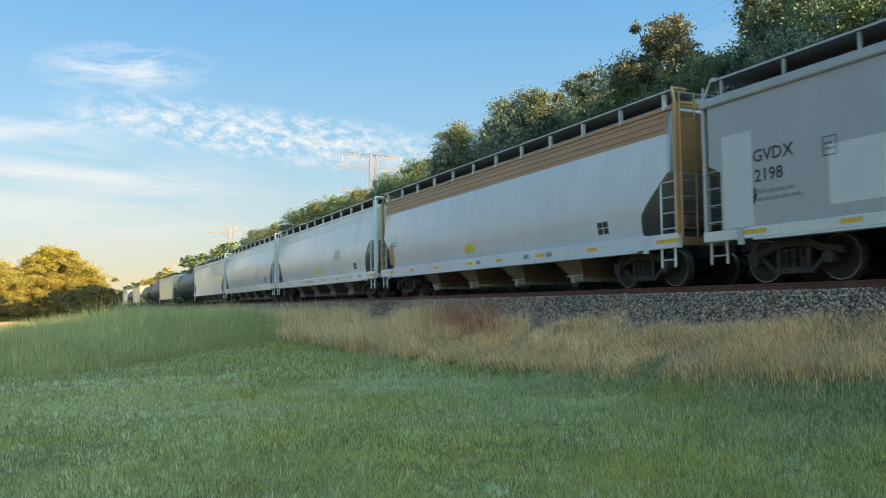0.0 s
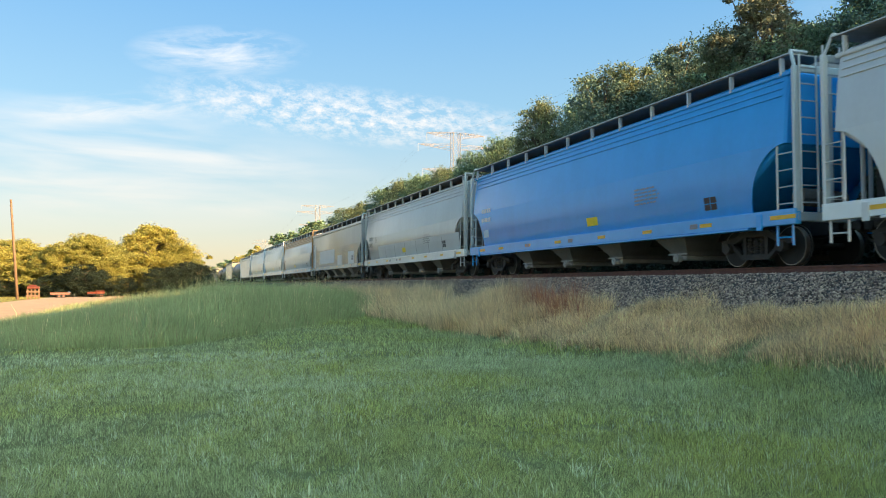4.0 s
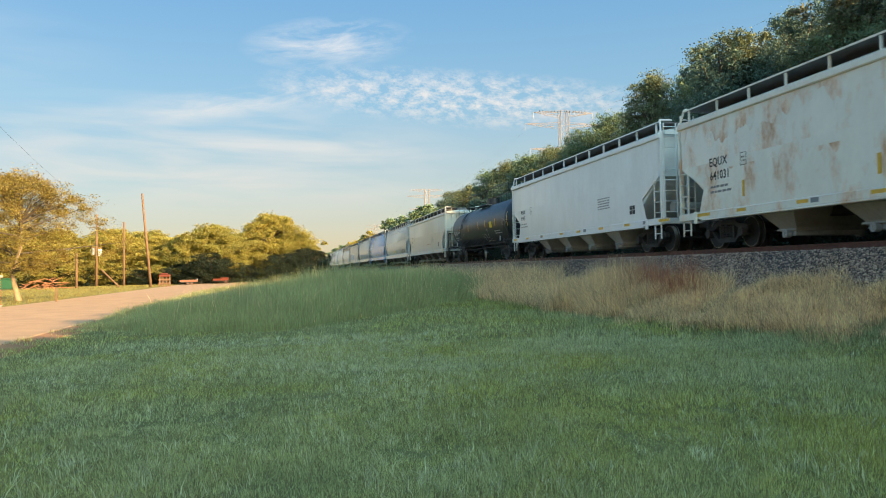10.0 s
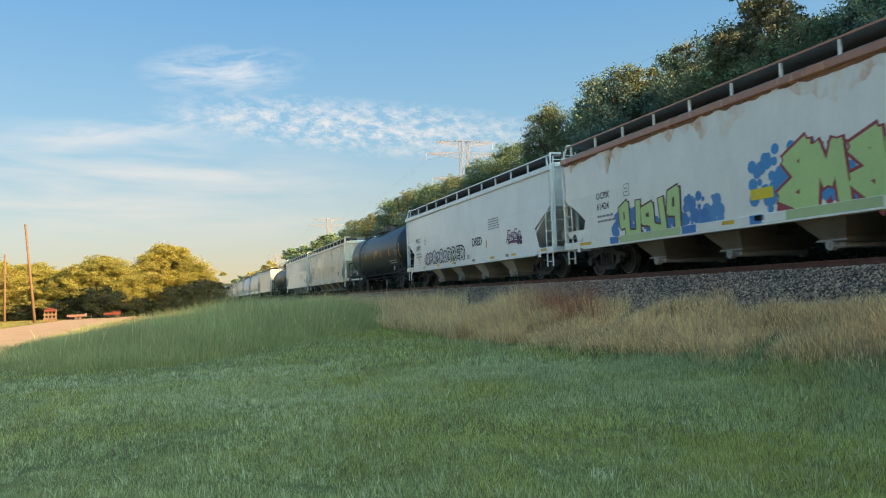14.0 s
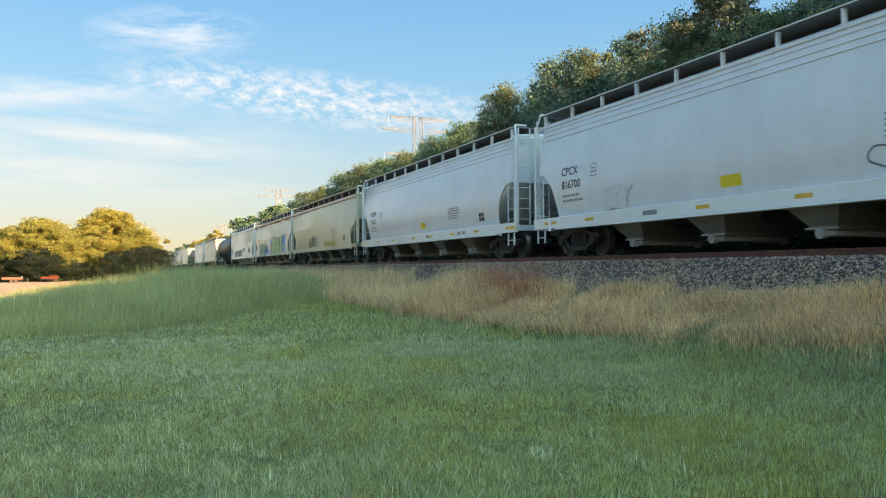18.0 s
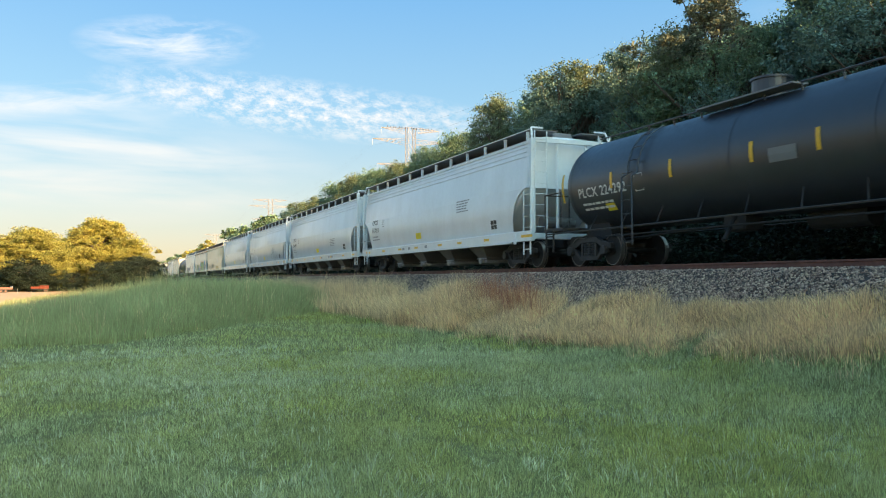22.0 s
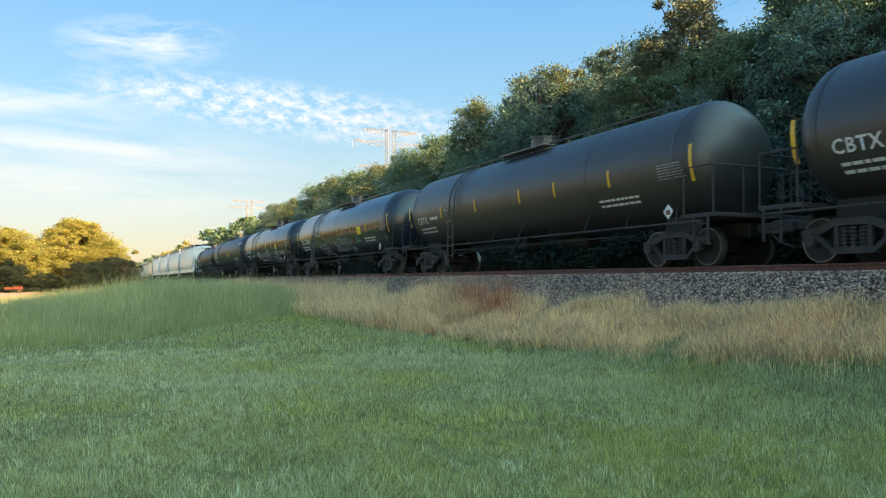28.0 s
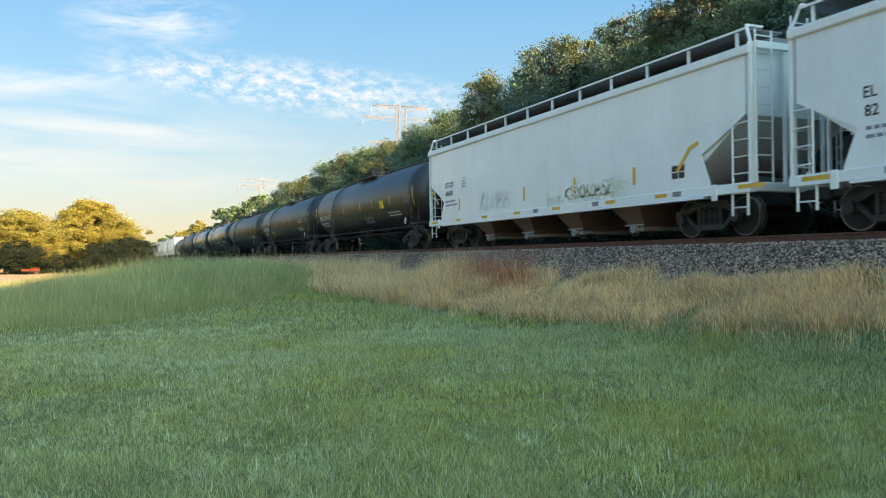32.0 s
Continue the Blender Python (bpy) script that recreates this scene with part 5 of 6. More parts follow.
LENGTHS = {"round": 19.9, "flat": 20.1, "flats": 18.9, "tank": 20.25, "tanks": 17.0, "tankr": 18.4, "tankp": 17.0}
CARS = {"round": make_hopper("round", 19.9, 4.56), "roundw": make_hopper("round", 19.9, 4.56, True), "flat": make_hopper("flat", 20.1, 4.42), "flats": make_hopper("flat", 18.9, 4.42), "tank": make_tank("plain", 20.25), "tanks": make_tank("plain", 17.0), "tankr": make_tank("rails", 18.4, 1.36, 2.42), "tankp": make_tank("plain", 17.0, 1.36, 2.42)}


def of(car, name):
    return [o for o in car.children_recursive if o.name.split(".")[0] == name]


# lettering, stripes and graffiti lie on the near side of a car
def near_side(me, style, y0, z0, lift=0.006):
    """Lays a flat mesh (x along the car to the viewer's right, y up) on a car's near side."""
    f = SIDE[style]
    for v in me.vertices:
        z = z0 + v.co.y
        v.co = (-(f(z) + lift + v.co.z), y0 - v.co.x, z)
    return me


def letters(car, style, text, y0, z0, size, mat="letter_black", name="reporting_mark", spacing=1.0, label="", fat=0.016, lift=0.006):
    cu = bpy.data.curves.new(name, "FONT")
    cu.body, cu.size, cu.space_character, cu.resolution_u, cu.offset = text, size, spacing, 2, size * fat
    ob = bpy.data.objects.new(name, cu)
    scene.collection.objects.link(ob)
    bpy.context.view_layer.update()
    me = bpy.data.meshes.new_from_object(ob)
    bpy.data.objects.remove(ob)
    me.materials.clear()
    me.materials.append(M[mat])
    near_side(me, style, y0, z0, lift)
    return part(name, me, None, car, label)


def grid_mesh(name, quads, mat):
    """Flat quads (x0, y0, x1, y1), each cut into strips so that it can follow a curved side."""
    bm = bmesh.new()
    for x0, y0, x1, y1 in quads:
        k = max(1, int(abs(y1 - y0) / 0.12))
        rows_ = [[bm.verts.new((x, y0 + (y1 - y0) * i / k, 0)) for x in (x0, x1)] for i in range(k + 1)]
        for a, b in zip(rows_, rows_[1:]):
            bm.faces.new((a[0], a[1], b[1], b[0]))
    return mesh_of(name, bm, mat)


def bars(car, style, y0, z0, width, height, lines, mat="letter_black", seed=0, name="small_print"):
    """Small print as plain bars."""
    rng = random.Random(seed)
    quads = []
    step = height / lines
    for i in range(lines):
        x = 0.0
        while x < width * (0.75 + 0.25 * rng.random()):
            w = rng.uniform(0.10, 0.28) * min(1.0, width)
            quads.append((x, height - step * (i + 1) + step * 0.36, min(x + w, width), height - step * i - step * 0.20))
            x += w + 0.04
    part(name, near_side(grid_mesh(name, quads, M[mat]), style, y0, z0), None, car)


def patch(car, style, y0, z0, w, h, colour=None, mat="patch", name="paint_patch", lift=0.004, label=""):
    ob = part(name, near_side(grid_mesh(name, [(0, 0, w, h)], M[mat]), style, y0, z0, lift), None, car, label)
    if colour:
        ob.color = (*colour, 1)
    return ob


def strokes(car, style, lines, width, mat, y0, z0, name="graffiti_stroke", lift=0.010, label="", colour=None):
    """Painted strokes: ribbons along lines of (x, y) points."""
    bm = bmesh.new()
    for pts in lines:
        pts = [Vector((a, b)) for a, b in pts]
        prev = None
        for i, p in enumerate(pts):
            d = (pts[min(i + 1, len(pts) - 1)] - pts[max(i - 1, 0)])
            if d.length < 1e-6:
                continue
            nrm = Vector((-d.y, d.x)).normalized() * width / 2
            cur = (bm.verts.new((*(p + nrm), 0)), bm.verts.new((*(p - nrm), 0)))
            if prev:
                bm.faces.new((prev[0], prev[1], cur[1], cur[0]))
            prev = cur
    ob = part(name, near_side(mesh_of(name, bm, M[mat]), style, y0, z0, lift), None, car, label)
    if colour:
        ob.color = (*colour, 1)
    return ob


GLYPHS = (((0.0, 0.05), (0.28, 0.0), (0.30, 0.36), (0.72, 0.30), (0.95, 0.55), (0.88, 0.92), (0.55, 1.05), (0.05, 0.98)), ((0.0, 0.0), (0.26, -0.04), (0.42, 0.30), (0.62, 0.28), (0.70, -0.02), (1.0, 0.05), (0.72, 0.98), (0.36, 1.06)),
          ((0.05, 0.10), (0.45, -0.05), (0.95, 0.08), (1.04, 0.40), (0.80, 0.56), (0.96, 0.80), (0.62, 1.02), (0.08, 0.96)), ((0.04, 0.02), (0.92, -0.06), (1.0, 0.26), (0.40, 0.32), (0.36, 0.98), (0.06, 1.02)),
          ((0.12, 0.12), (0.5, -0.06), (0.9, 0.14), (1.02, 0.55), (0.86, 0.92), (0.5, 1.06), (0.12, 0.9), (-0.02, 0.5)), ((0.0, 0.0), (0.3, 0.0), (0.34, 0.36), (0.66, 0.36), (0.70, -0.04), (1.0, 0.0), (0.98, 1.0), (0.66, 1.04), (0.62, 0.62), (0.36, 0.64), (0.30, 1.02), (0.02, 0.96)))


def bubble(rng, x, w, h):
    """A blocky letter-like outline and a few inner strokes."""
    lean = rng.uniform(-0.15, 0.15)
    pts = [(px + lean * (py - 0.5) + rng.uniform(-0.05, 0.05), py + rng.uniform(-0.05, 0.05)) for px, py in rng.choice(GLYPHS)]
    out = []
    for i, p in enumerate(pts):       # corners cut once for a sprayed, rounded look
        q = pts[(i + 1) % len(pts)]
        for u in (0.2, 0.8):
            out.append((x + w * 1.12 * (p[0] + (q[0] - p[0]) * u - 0.05), h * (p[1] + (q[1] - p[1]) * u)))
    out.append(out[0])
    cx, cy = x + w * rng.uniform(0.42, 0.58), h * rng.uniform(0.55, 0.72)
    inner = [(cx + 0.12 * w * math.cos(a), cy + 0.10 * h * math.sin(a)) for a in np.linspace(0, 6.2832, 9)]
    bar = [(x + w * 0.3, h * 0.3), (x + w * 0.42, h * 0.12), (x + w * 0.7, h * 0.2)]
    return out, [inner, bar]


def filled(car, style, outlines, colour, y0, z0, lift):
    bm = bmesh.new()
    for o in outlines:
        cx = sum(p[0] for p in o) / len(o)
        cy = sum(p[1] for p in o) / len(o)
        c = bm.verts.new((cx, cy, 0))
        vs = [bm.verts.new((*p, 0)) for p in o[:-1]]
        for i in range(len(vs)):
            bm.faces.new((c, vs[i], vs[(i + 1) % len(vs)]))
    bmesh.ops.subdivide_edges(bm, edges=bm.edges[:], cuts=1)
    ob = part("graffiti_fill", near_side(mesh_of("graffiti_fill", bm, M["patch"]), style, y0, z0, lift), None, car)
    tagged(ob, kind="stuff")
    ob.color = (*colour, 1)


def piece(car, style, y0, z0, width, height, n, seed, line=(0.02, 0.02, 0.03), fill=None, thick=0.05, second=None):
    """A sprayed row of rounded letters that cannot be read."""
    rng = random.Random(seed)
    w = width / n
    outs, ins, fills = [], [], [[], []]
    for i in range(n):
        hh = height * rng.uniform(0.75, 1.1)
        dz = rng.uniform(-0.06, 0.08) * height
        o, inn = bubble(rng, i * w, w, hh)
        o = [(a, b + dz) for a, b in o]
        outs.append(o)
        ins += [[(a, b + dz) for a, b in q] for q in inn]
        fills[i % 2 if second else 0].append(o)
    if fill:
        filled(car, style, fills[0], fill, y0, z0, 0.006)
    if second:
        filled(car, style, fills[1], second, y0, z0, 0.007)
    strokes(car, style, outs, thick, "patch", y0, z0, lift=0.010, colour=line)
    strokes(car, style, ins, thick * 0.7, "patch", y0, z0, lift=0.012, colour=line)


HOOKS = (((0.1, 0.9), (0.05, 0.1), (0.5, 0.0), (0.8, 0.35), (0.3, 0.5)), ((0.9, 0.95), (0.3, 1.0), (0.15, 0.7), (0.75, 0.45), (0.7, 0.05), (0.1, 0.1)), ((0.1, 0.0), (0.45, 1.0), (0.6, 0.5), (0.2, 0.4), (0.7, 0.4), (0.9, 0.0)),
         ((0.5, 0.95), (0.1, 0.6), (0.3, 0.05), (0.85, 0.2), (0.8, 0.8), (0.4, 0.9)), ((0.1, 0.95), (0.15, 0.0), (0.2, 0.55), (0.7, 0.95), (0.25, 0.5), (0.85, -0.1)), ((0.05, 0.8), (0.9, 0.95), (0.15, 0.1), (0.95, 0.05)), ((0.2, 1.0), (0.2, 0.0), (0.8, 1.05), (0.85, 0.0)))


def curve_through(pts, steps=5):
    fine = []
    for i in range(len(pts) - 1):
        p0, p1, p2, p3 = (Vector(pts[max(0, min(len(pts) - 1, i + k))]) for k in (-1, 0, 1, 2))
        for k in range(steps):
            u = k / steps
            fine.append(tuple(0.5 * (2 * p1 + (p2 - p0) * u + (2 * p0 - 5 * p1 + 4 * p2 - p3) * u * u + (3 * p1 - p0 - 3 * p2 + p3) * u ** 3)))
    fine.append(tuple(pts[-1]))
    return fine


def tag(car, style, y0, z0, width, height, seed, colour, thick=0.03):
    """A quick handwritten scrawl of hooked strokes."""
    rng = random.Random(seed)
    n = max(3, round(width / max(0.28, height * 0.75)))
    w = width / n
    lines = []
    for i in range(n):
        sc, dz = rng.uniform(0.75, 1.2), rng.uniform(-0.12, 0.12)
        hook = rng.choice(HOOKS)
        lines.append(curve_through([((i + px * 1.1 + 0.18 * py) * w, height * (py * sc + dz)) for px, py in hook]))
    lines.append(curve_through([(0.1 * width, -0.12 * height), (0.5 * width, -0.02 * height), (0.95 * width, -0.16 * height)]))
    strokes(car, style, lines, thick, "patch", y0, z0, colour=colour)


def disc(bm, x, y, r, lift, n=12):
    bm.faces.new([bm.verts.new((x + r * math.cos(k / n * 6.2832), y + r * math.sin(k / n * 6.2832), lift)) for k in range(n)])


def cloud_of(car, y0, z0, width, height, n, seed, colour):
    """Sprayed round blobs that make the ground of a piece."""
    rng = random.Random(seed)
    bm = bmesh.new()
    for k in range(n):
        u = rng.random()
        disc(bm, u * width, rng.uniform(0.12, 1.0) * height * (0.75 + 0.25 * math.sin(u * 9.0)), rng.uniform(0.06, 0.20), k * 0.00002)
    ob = part("graffiti_cloud", near_side(mesh_of("graffiti_cloud", bm, M["patch"]), "flat", y0, z0, 0.005), None, car)
    tagged(ob, kind="stuff")
    ob.color = (*colour, 1)


BLOCKS = ((((0.15, -0.05), (0.2, 1.0), (0.8, 0.9), (0.75, 0.5), (0.25, 0.45)),), (((0.05, -0.1), (0.45, 1.05), (0.85, -0.05)), ((0.2, 0.35), (0.75, 0.4))), (((0.2, 0.0), (0.15, 1.0), (0.75, 0.85), (0.25, 0.52), (0.85, 0.3), (0.2, -0.02)),),
          (((0.2, 1.1), (0.15, 0.02), (0.85, 0.05)),), (((0.5, 1.0), (0.15, 0.6), (0.4, 0.0), (0.85, 0.4), (0.55, 0.98)),), (((0.05, 0.0), (0.2, 1.05), (0.5, 0.45), (0.8, 1.1), (0.95, -0.05)),), (((0.9, 0.9), (0.2, 1.0), (0.3, 0.55), (0.85, 0.45), (0.75, 0.02), (0.1, 0.08)),))


def block_letters(car, y0, z0, width, height, n, seed, line, fill, thick):
    """A row of thick letter-like shapes with a dark outline and pale edges; nothing that can be read."""
    rng = random.Random(seed)
    w = width / n
    layers = [bmesh.new() for _ in range(2)]
    for i in range(n):
        dz, sc, lean = rng.uniform(-0.05, 0.1) * height, rng.uniform(0.85, 1.12), rng.uniform(-0.12, 0.12)
        for path in BLOCKS[(i * 3 + seed + i // 2) % len(BLOCKS)]:
            pts = [Vector((i * w + ((0.95 - px) * 0.92 + lean * py) * w, py * sc * height + dz)) for px, py in [(a + rng.uniform(-0.1, 0.1), b + rng.uniform(-0.08, 0.08)) for a, b in path]]
            for layer, (wid, base) in enumerate(((thick * 1.45, 0.0), (thick, 0.004))):
                bm = layers[layer]
                for k, (p, q) in enumerate(zip(pts, pts[1:])):
                    d = (q - p).normalized()
                    nv = Vector((-d.y, d.x)) * wid / 2
                    z = base + 0.0003 * k + 0.0001 * i
                    bm.faces.new([bm.verts.new((*v, z)) for v in (p - d * wid * 0.3 + nv, p - d * wid * 0.3 - nv, q + d * wid * 0.3 - nv, q + d * wid * 0.3 + nv)])
    for bm, colour, lift in zip(layers, (line, fill), (0.010, 0.012)):
        bmesh.ops.subdivide_edges(bm, edges=bm.edges[:], cuts=2, use_grid_fill=True)
        ob = part("graffiti_letters", near_side(mesh_of("graffiti_letters", bm, M["patch"]), "flat", y0, z0, lift), None, car)
        tagged(ob, kind="stuff")
        ob.color = (*colour, 1)


def rust_fringe(car, y0, z_top, width, depth, seed, share=0.8, rusted=0.1, mat="paint"):
    """Rust that has crept down from a seam, ragged at its lower edge."""
    bm = bmesh.new()
    step = 0.05
    for k in range(int(width / step)):
        x = k * step
        a = 0.5 + 0.9 * noise.noise((x * 0.55, seed, 1.0)) + 0.6 * noise.noise((x * 3.0, seed, 2.0))
        b = 0.5 + 0.9 * noise.noise(((x + step) * 0.55, seed, 1.0)) + 0.6 * noise.noise(((x + step) * 3.0, seed, 2.0))
        a, b = (max(0.02, (v - 0.8 + share) * depth) for v in (a, b))
        if max(a, b) < 0.03:
            continue
        bm.faces.new([bm.verts.new(p) for p in ((x, 0, 0), (x, -a, 0), (x + step, -b, 0), (x + step, 0, 0))])
    me = near_side(mesh_of("rust_stain", bm, M[mat]), "flat", y0, z_top, 0.004 if mat == "paint" else 0.007)
    ob = tagged(part("rust_stain", me, None, car, "streaky orange-brown rust stain"), kind="stuff")
    ob.color = (*of(car, "body")[0].color[:3], rusted)


def marks(car, style, code, number, y0, z=2.0, size=0.40, mat="letter_black", stacked=True):
    """Reporting mark over number, with small print below."""
    if stacked:
        letters(car, style, code, y0, z + size * 1.15, size, mat, spacing=1.02)
        letters(car, style, number, y0 - 0.03, z, size, mat, spacing=1.02)
        bars(car, style, y0 - 0.05, z - 0.45, 1.1, 0.30, 2, "letter_grey" if mat == "letter_black" else mat, 7)
        strokes(car, style, [[(0, 0), (0.28, 0), (0.28, 0.34), (0, 0.34), (0, 0)]], 0.022, mat, y0 - 1.65, z + 0.25, "stencil_box", 0.006)
        bars(car, style, y0 - 1.70, z + 0.31, 0.18, 0.2, 2, mat, 5)
    else:
        letters(car, style, code + " " + number, y0, z, size, mat, spacing=1.1)
        bars(car, style, y0 - 0.1, z - 0.42, 1.7, 0.28, 2, mat, 3)
        strokes(car, style, [[(0, 0), (0.34, 0), (0.34, 0.44), (0, 0.44), (0, 0)]], 0.025, mat, y0 - 2.75, z - 0.05, "stencil_box", 0.006)


def hopper_trim(car, style, seed, placard=True):
    """Reflective strips on the sill, a hazard placard and data blocks."""
    rng = random.Random(seed)
    for i in range(8):
        y = 8.6 - i * 2.45 + rng.uniform(-0.3, 0.3)
        w = 0.75 if i in (0, 7) else 0.45
        me = grid_mesh("reflector", [(0, 0, w, 0.09)], M["reflector"])
        for v in me.vertices:
            v.co = (-1.605, y - v.co.x, 0.985 + v.co.y)
        part("reflector", me, None, car)
    for i in range(3):
        me = grid_mesh("sill_stencil", [(0, 0, 0.3, 0.12)], M["letter_grey"])
        y = rng.uniform(-8, 8)
        for v in me.vertices:
            v.co = (-1.606, y - v.co.x, 0.97 + v.co.y)
        part("sill_stencil", me, None, car)
    if placard:
        patch(car, style, 0.4 + rng.uniform(-1.6, 1), 1.42, 0.65, 0.26, None, "placard", "hazard_placard", 0.008, "small yellow placard")
    for k, (dx, dy) in enumerate(((0, 0), (0.24, 0), (0, 0.24), (0.24, 0.24))):
        patch(car, style, -6.42 - dx, 1.40 + dy * 0.7, 0.21, 0.145, None, "letter_black", "data_plate", 0.006)
    if seed not in (10, 34):
        bars(car, style, -3.4, 1.6 + rng.uniform(0, 0.6), 1.2, 0.5, 5, "letter_grey", seed + 1)


def tank_trim(car, kind, seed, half, placard=True):
    k = half / 10.1
    for i, y in enumerate((half - 1.42, 5.4 * k, 2.4 * k, -0.8 * k, -2.9 * k, -5.6 * k, -half + 1.36)):
        end = i in (0, 6)
        patch(car, kind, y, 1.94 if end else 2.13, 0.11, 0.86 if end else 0.45, None, "reflector", "reflector", 0.010)
    bars(car, kind, -half + 2.5, 2.06, 1.0, 0.40, 6, "letter_grey", seed)
    bars(car, kind, -5.0 * k, 1.60, 1.7, 0.26, 2, "letter_white", seed + 3)
    if placard:
        patch(car, kind, {28: -1.6, 32: 4.6}.get(seed, -4.15) * k, 1.62 if seed == 32 else 2.06, 0.6, 0.26 if seed == 32 else 0.38, None, "placard", "yellow_panel", 0.010, "square yellow panel")
    bm = bmesh.new()
    vs = [bm.verts.new((a, b, 0)) for a, b in ((0, -0.18), (0.18, 0), (0, 0.18), (-0.18, 0))]
    bm.faces.new(vs)
    me = mesh_of("hazard_diamond", bm, M["letter_white"])
    for v in me.vertices:
        v.co = (-1.60, -half + 1.95 - v.co.x, 1.28 + v.co.y)
    d = part("hazard_diamond", me, None, car, "white and red hazard diamond")
    bm = bmesh.new()
    bm.faces.new([bm.verts.new((-1.604, -half + 1.95 - a, 1.28 + b)) for a, b in ((-0.08, -0.07), (0.08, -0.07), (0.08, 0.04), (-0.08, 0.04))])
    part("diamond_band", bm, M["red_paint"], d)


WHITE, PALE, BEIGE, BLUE, BLACK = (0.84, 0.86, 0.87), (0.76, 0.79, 0.82), (0.50, 0.47, 0.38), (0.02, 0.31, 0.76), (0.024, 0.030, 0.042)
# coupling ahead of each car at the clip's start; style; colour; share of clean paint; mark; number; colour words
COUPLINGS = (228.5, 209.0, 189.5, 170.0, 150.5, 131.0, 111.6, 92.0, 72.4, 52.8, 33.2, 13.3, -6.45, -26.7, -45.8, -65.9, -85.6, -103.9, -123.1, -143.4, -161.0, -181.3, -201.0, -220.7, -241.3, -261.3, -281.6, -301.4, -317.8, -337.95, -358.1, -378.5, -398.85, -419.25, -439.5, -458.2, -477.3)
TRAIN = [
    ("flat", PALE, 1.0, "", "", "pale grey"), ("tank", BLACK, 1.0, "", "", "black"), ("flat", BEIGE, 0.8, "", "", "beige"), ("tankr", BLACK, 1.0, "", "", "black"), ("tank", (0.05, 0.055, 0.065), 1.0, "", "", "dark grey"),
    ("flat", BEIGE, 0.9, "", "", "beige"), ("tank", (0.10, 0.12, 0.15), 1.0, "", "", "slate grey"), ("flat", PALE, 1.0, "", "", "pale grey"), ("round", PALE, 1.0, "", "", "pale grey"), ("round", PALE, 1.0, "", "", "pale grey"),
    ("roundw", (0.60, 0.65, 0.71), 0.97, "", "6312", "tan-edged pale blue-grey"),
    ("flat", (0.36, 0.38, 0.40), 0.95, "GVDX", "2198", "grey patched"), ("round", (0.46, 0.48, 0.49), 0.93, "OCPX", "70755", "weathered grey"), ("round", BLUE, 1.0, "", "", "bright blue"),
    ("round", (0.58, 0.60, 0.61), 0.95, "CPCX", "", "pale grey"), ("flat", (0.70, 0.71, 0.67), 0.97, "CEFX", "53902", "off-white"), ("tankr", BLACK, 1.0, "GATX", "", "black"),
    ("flats", WHITE, 1.0, "MULX", "91425", "clean white"), ("flat", (0.84, 0.82, 0.74), 0.26, "EQUX", "641031", "cream heavily rusted"), ("tanks", BLACK, 1.0, "TILX", "2937", "black"),
    ("flat", WHITE, 1.0, "FINX", "10439", "white graffiti-covered"), ("flat", (0.84, 0.82, 0.77), 0.80, "OCPX", "61424", "rust-streaked pale"), ("flat", (0.58, 0.57, 0.48), 0.85, "", "", "drab beige"),
    ("round", (0.74, 0.77, 0.82), 1.0, "OCPX", "71625", "silvery pale grey"), ("round", (0.74, 0.77, 0.81), 0.98, "CPCX", "816700", "silvery pale grey"), ("round", (0.76, 0.79, 0.82), 1.0, "CPCX", "814890", "silvery pale grey"),
    ("round", (0.78, 0.81, 0.84), 1.0, "CPCX", "817010", "silvery white"), ("tankp", BLACK, 1.0, "PLCX", "224292", "black"), ("tank", BLACK, 1.0, "MULX", "702146", "black"), ("tank", BLACK, 0.55, "TILX", "305533", "glossy black"),
    ("tank", BLACK, 0.55, "TILX", "305556", "glossy black graffitied"), ("tank", (0.032, 0.030, 0.030), 1.0, "CBTX", "", "dull black"), ("tank", (0.026, 0.025, 0.026), 1.0, "CBTX", "784218", "dull black"), ("tank", (0.034, 0.026, 0.024), 1.0, "MULX", "701670", "rusty black"),
    ("flats", WHITE, 1.0, "UTCX", "49600", "white"), ("flats", WHITE, 1.0, "EL", "82", "white"),
]
BAYS = {10: (0.20, 0.15, 0.11), 11: (0.30, 0.30, 0.29), 17: (0.52, 0.51, 0.48), 18: (0.34, 0.31, 0.26), 20: (0.46, 0.43, 0.38), 21: (0.20, 0.17, 0.14), 34: (0.17, 0.11, 0.085), 35: (0.17, 0.11, 0.085)}
cars = []
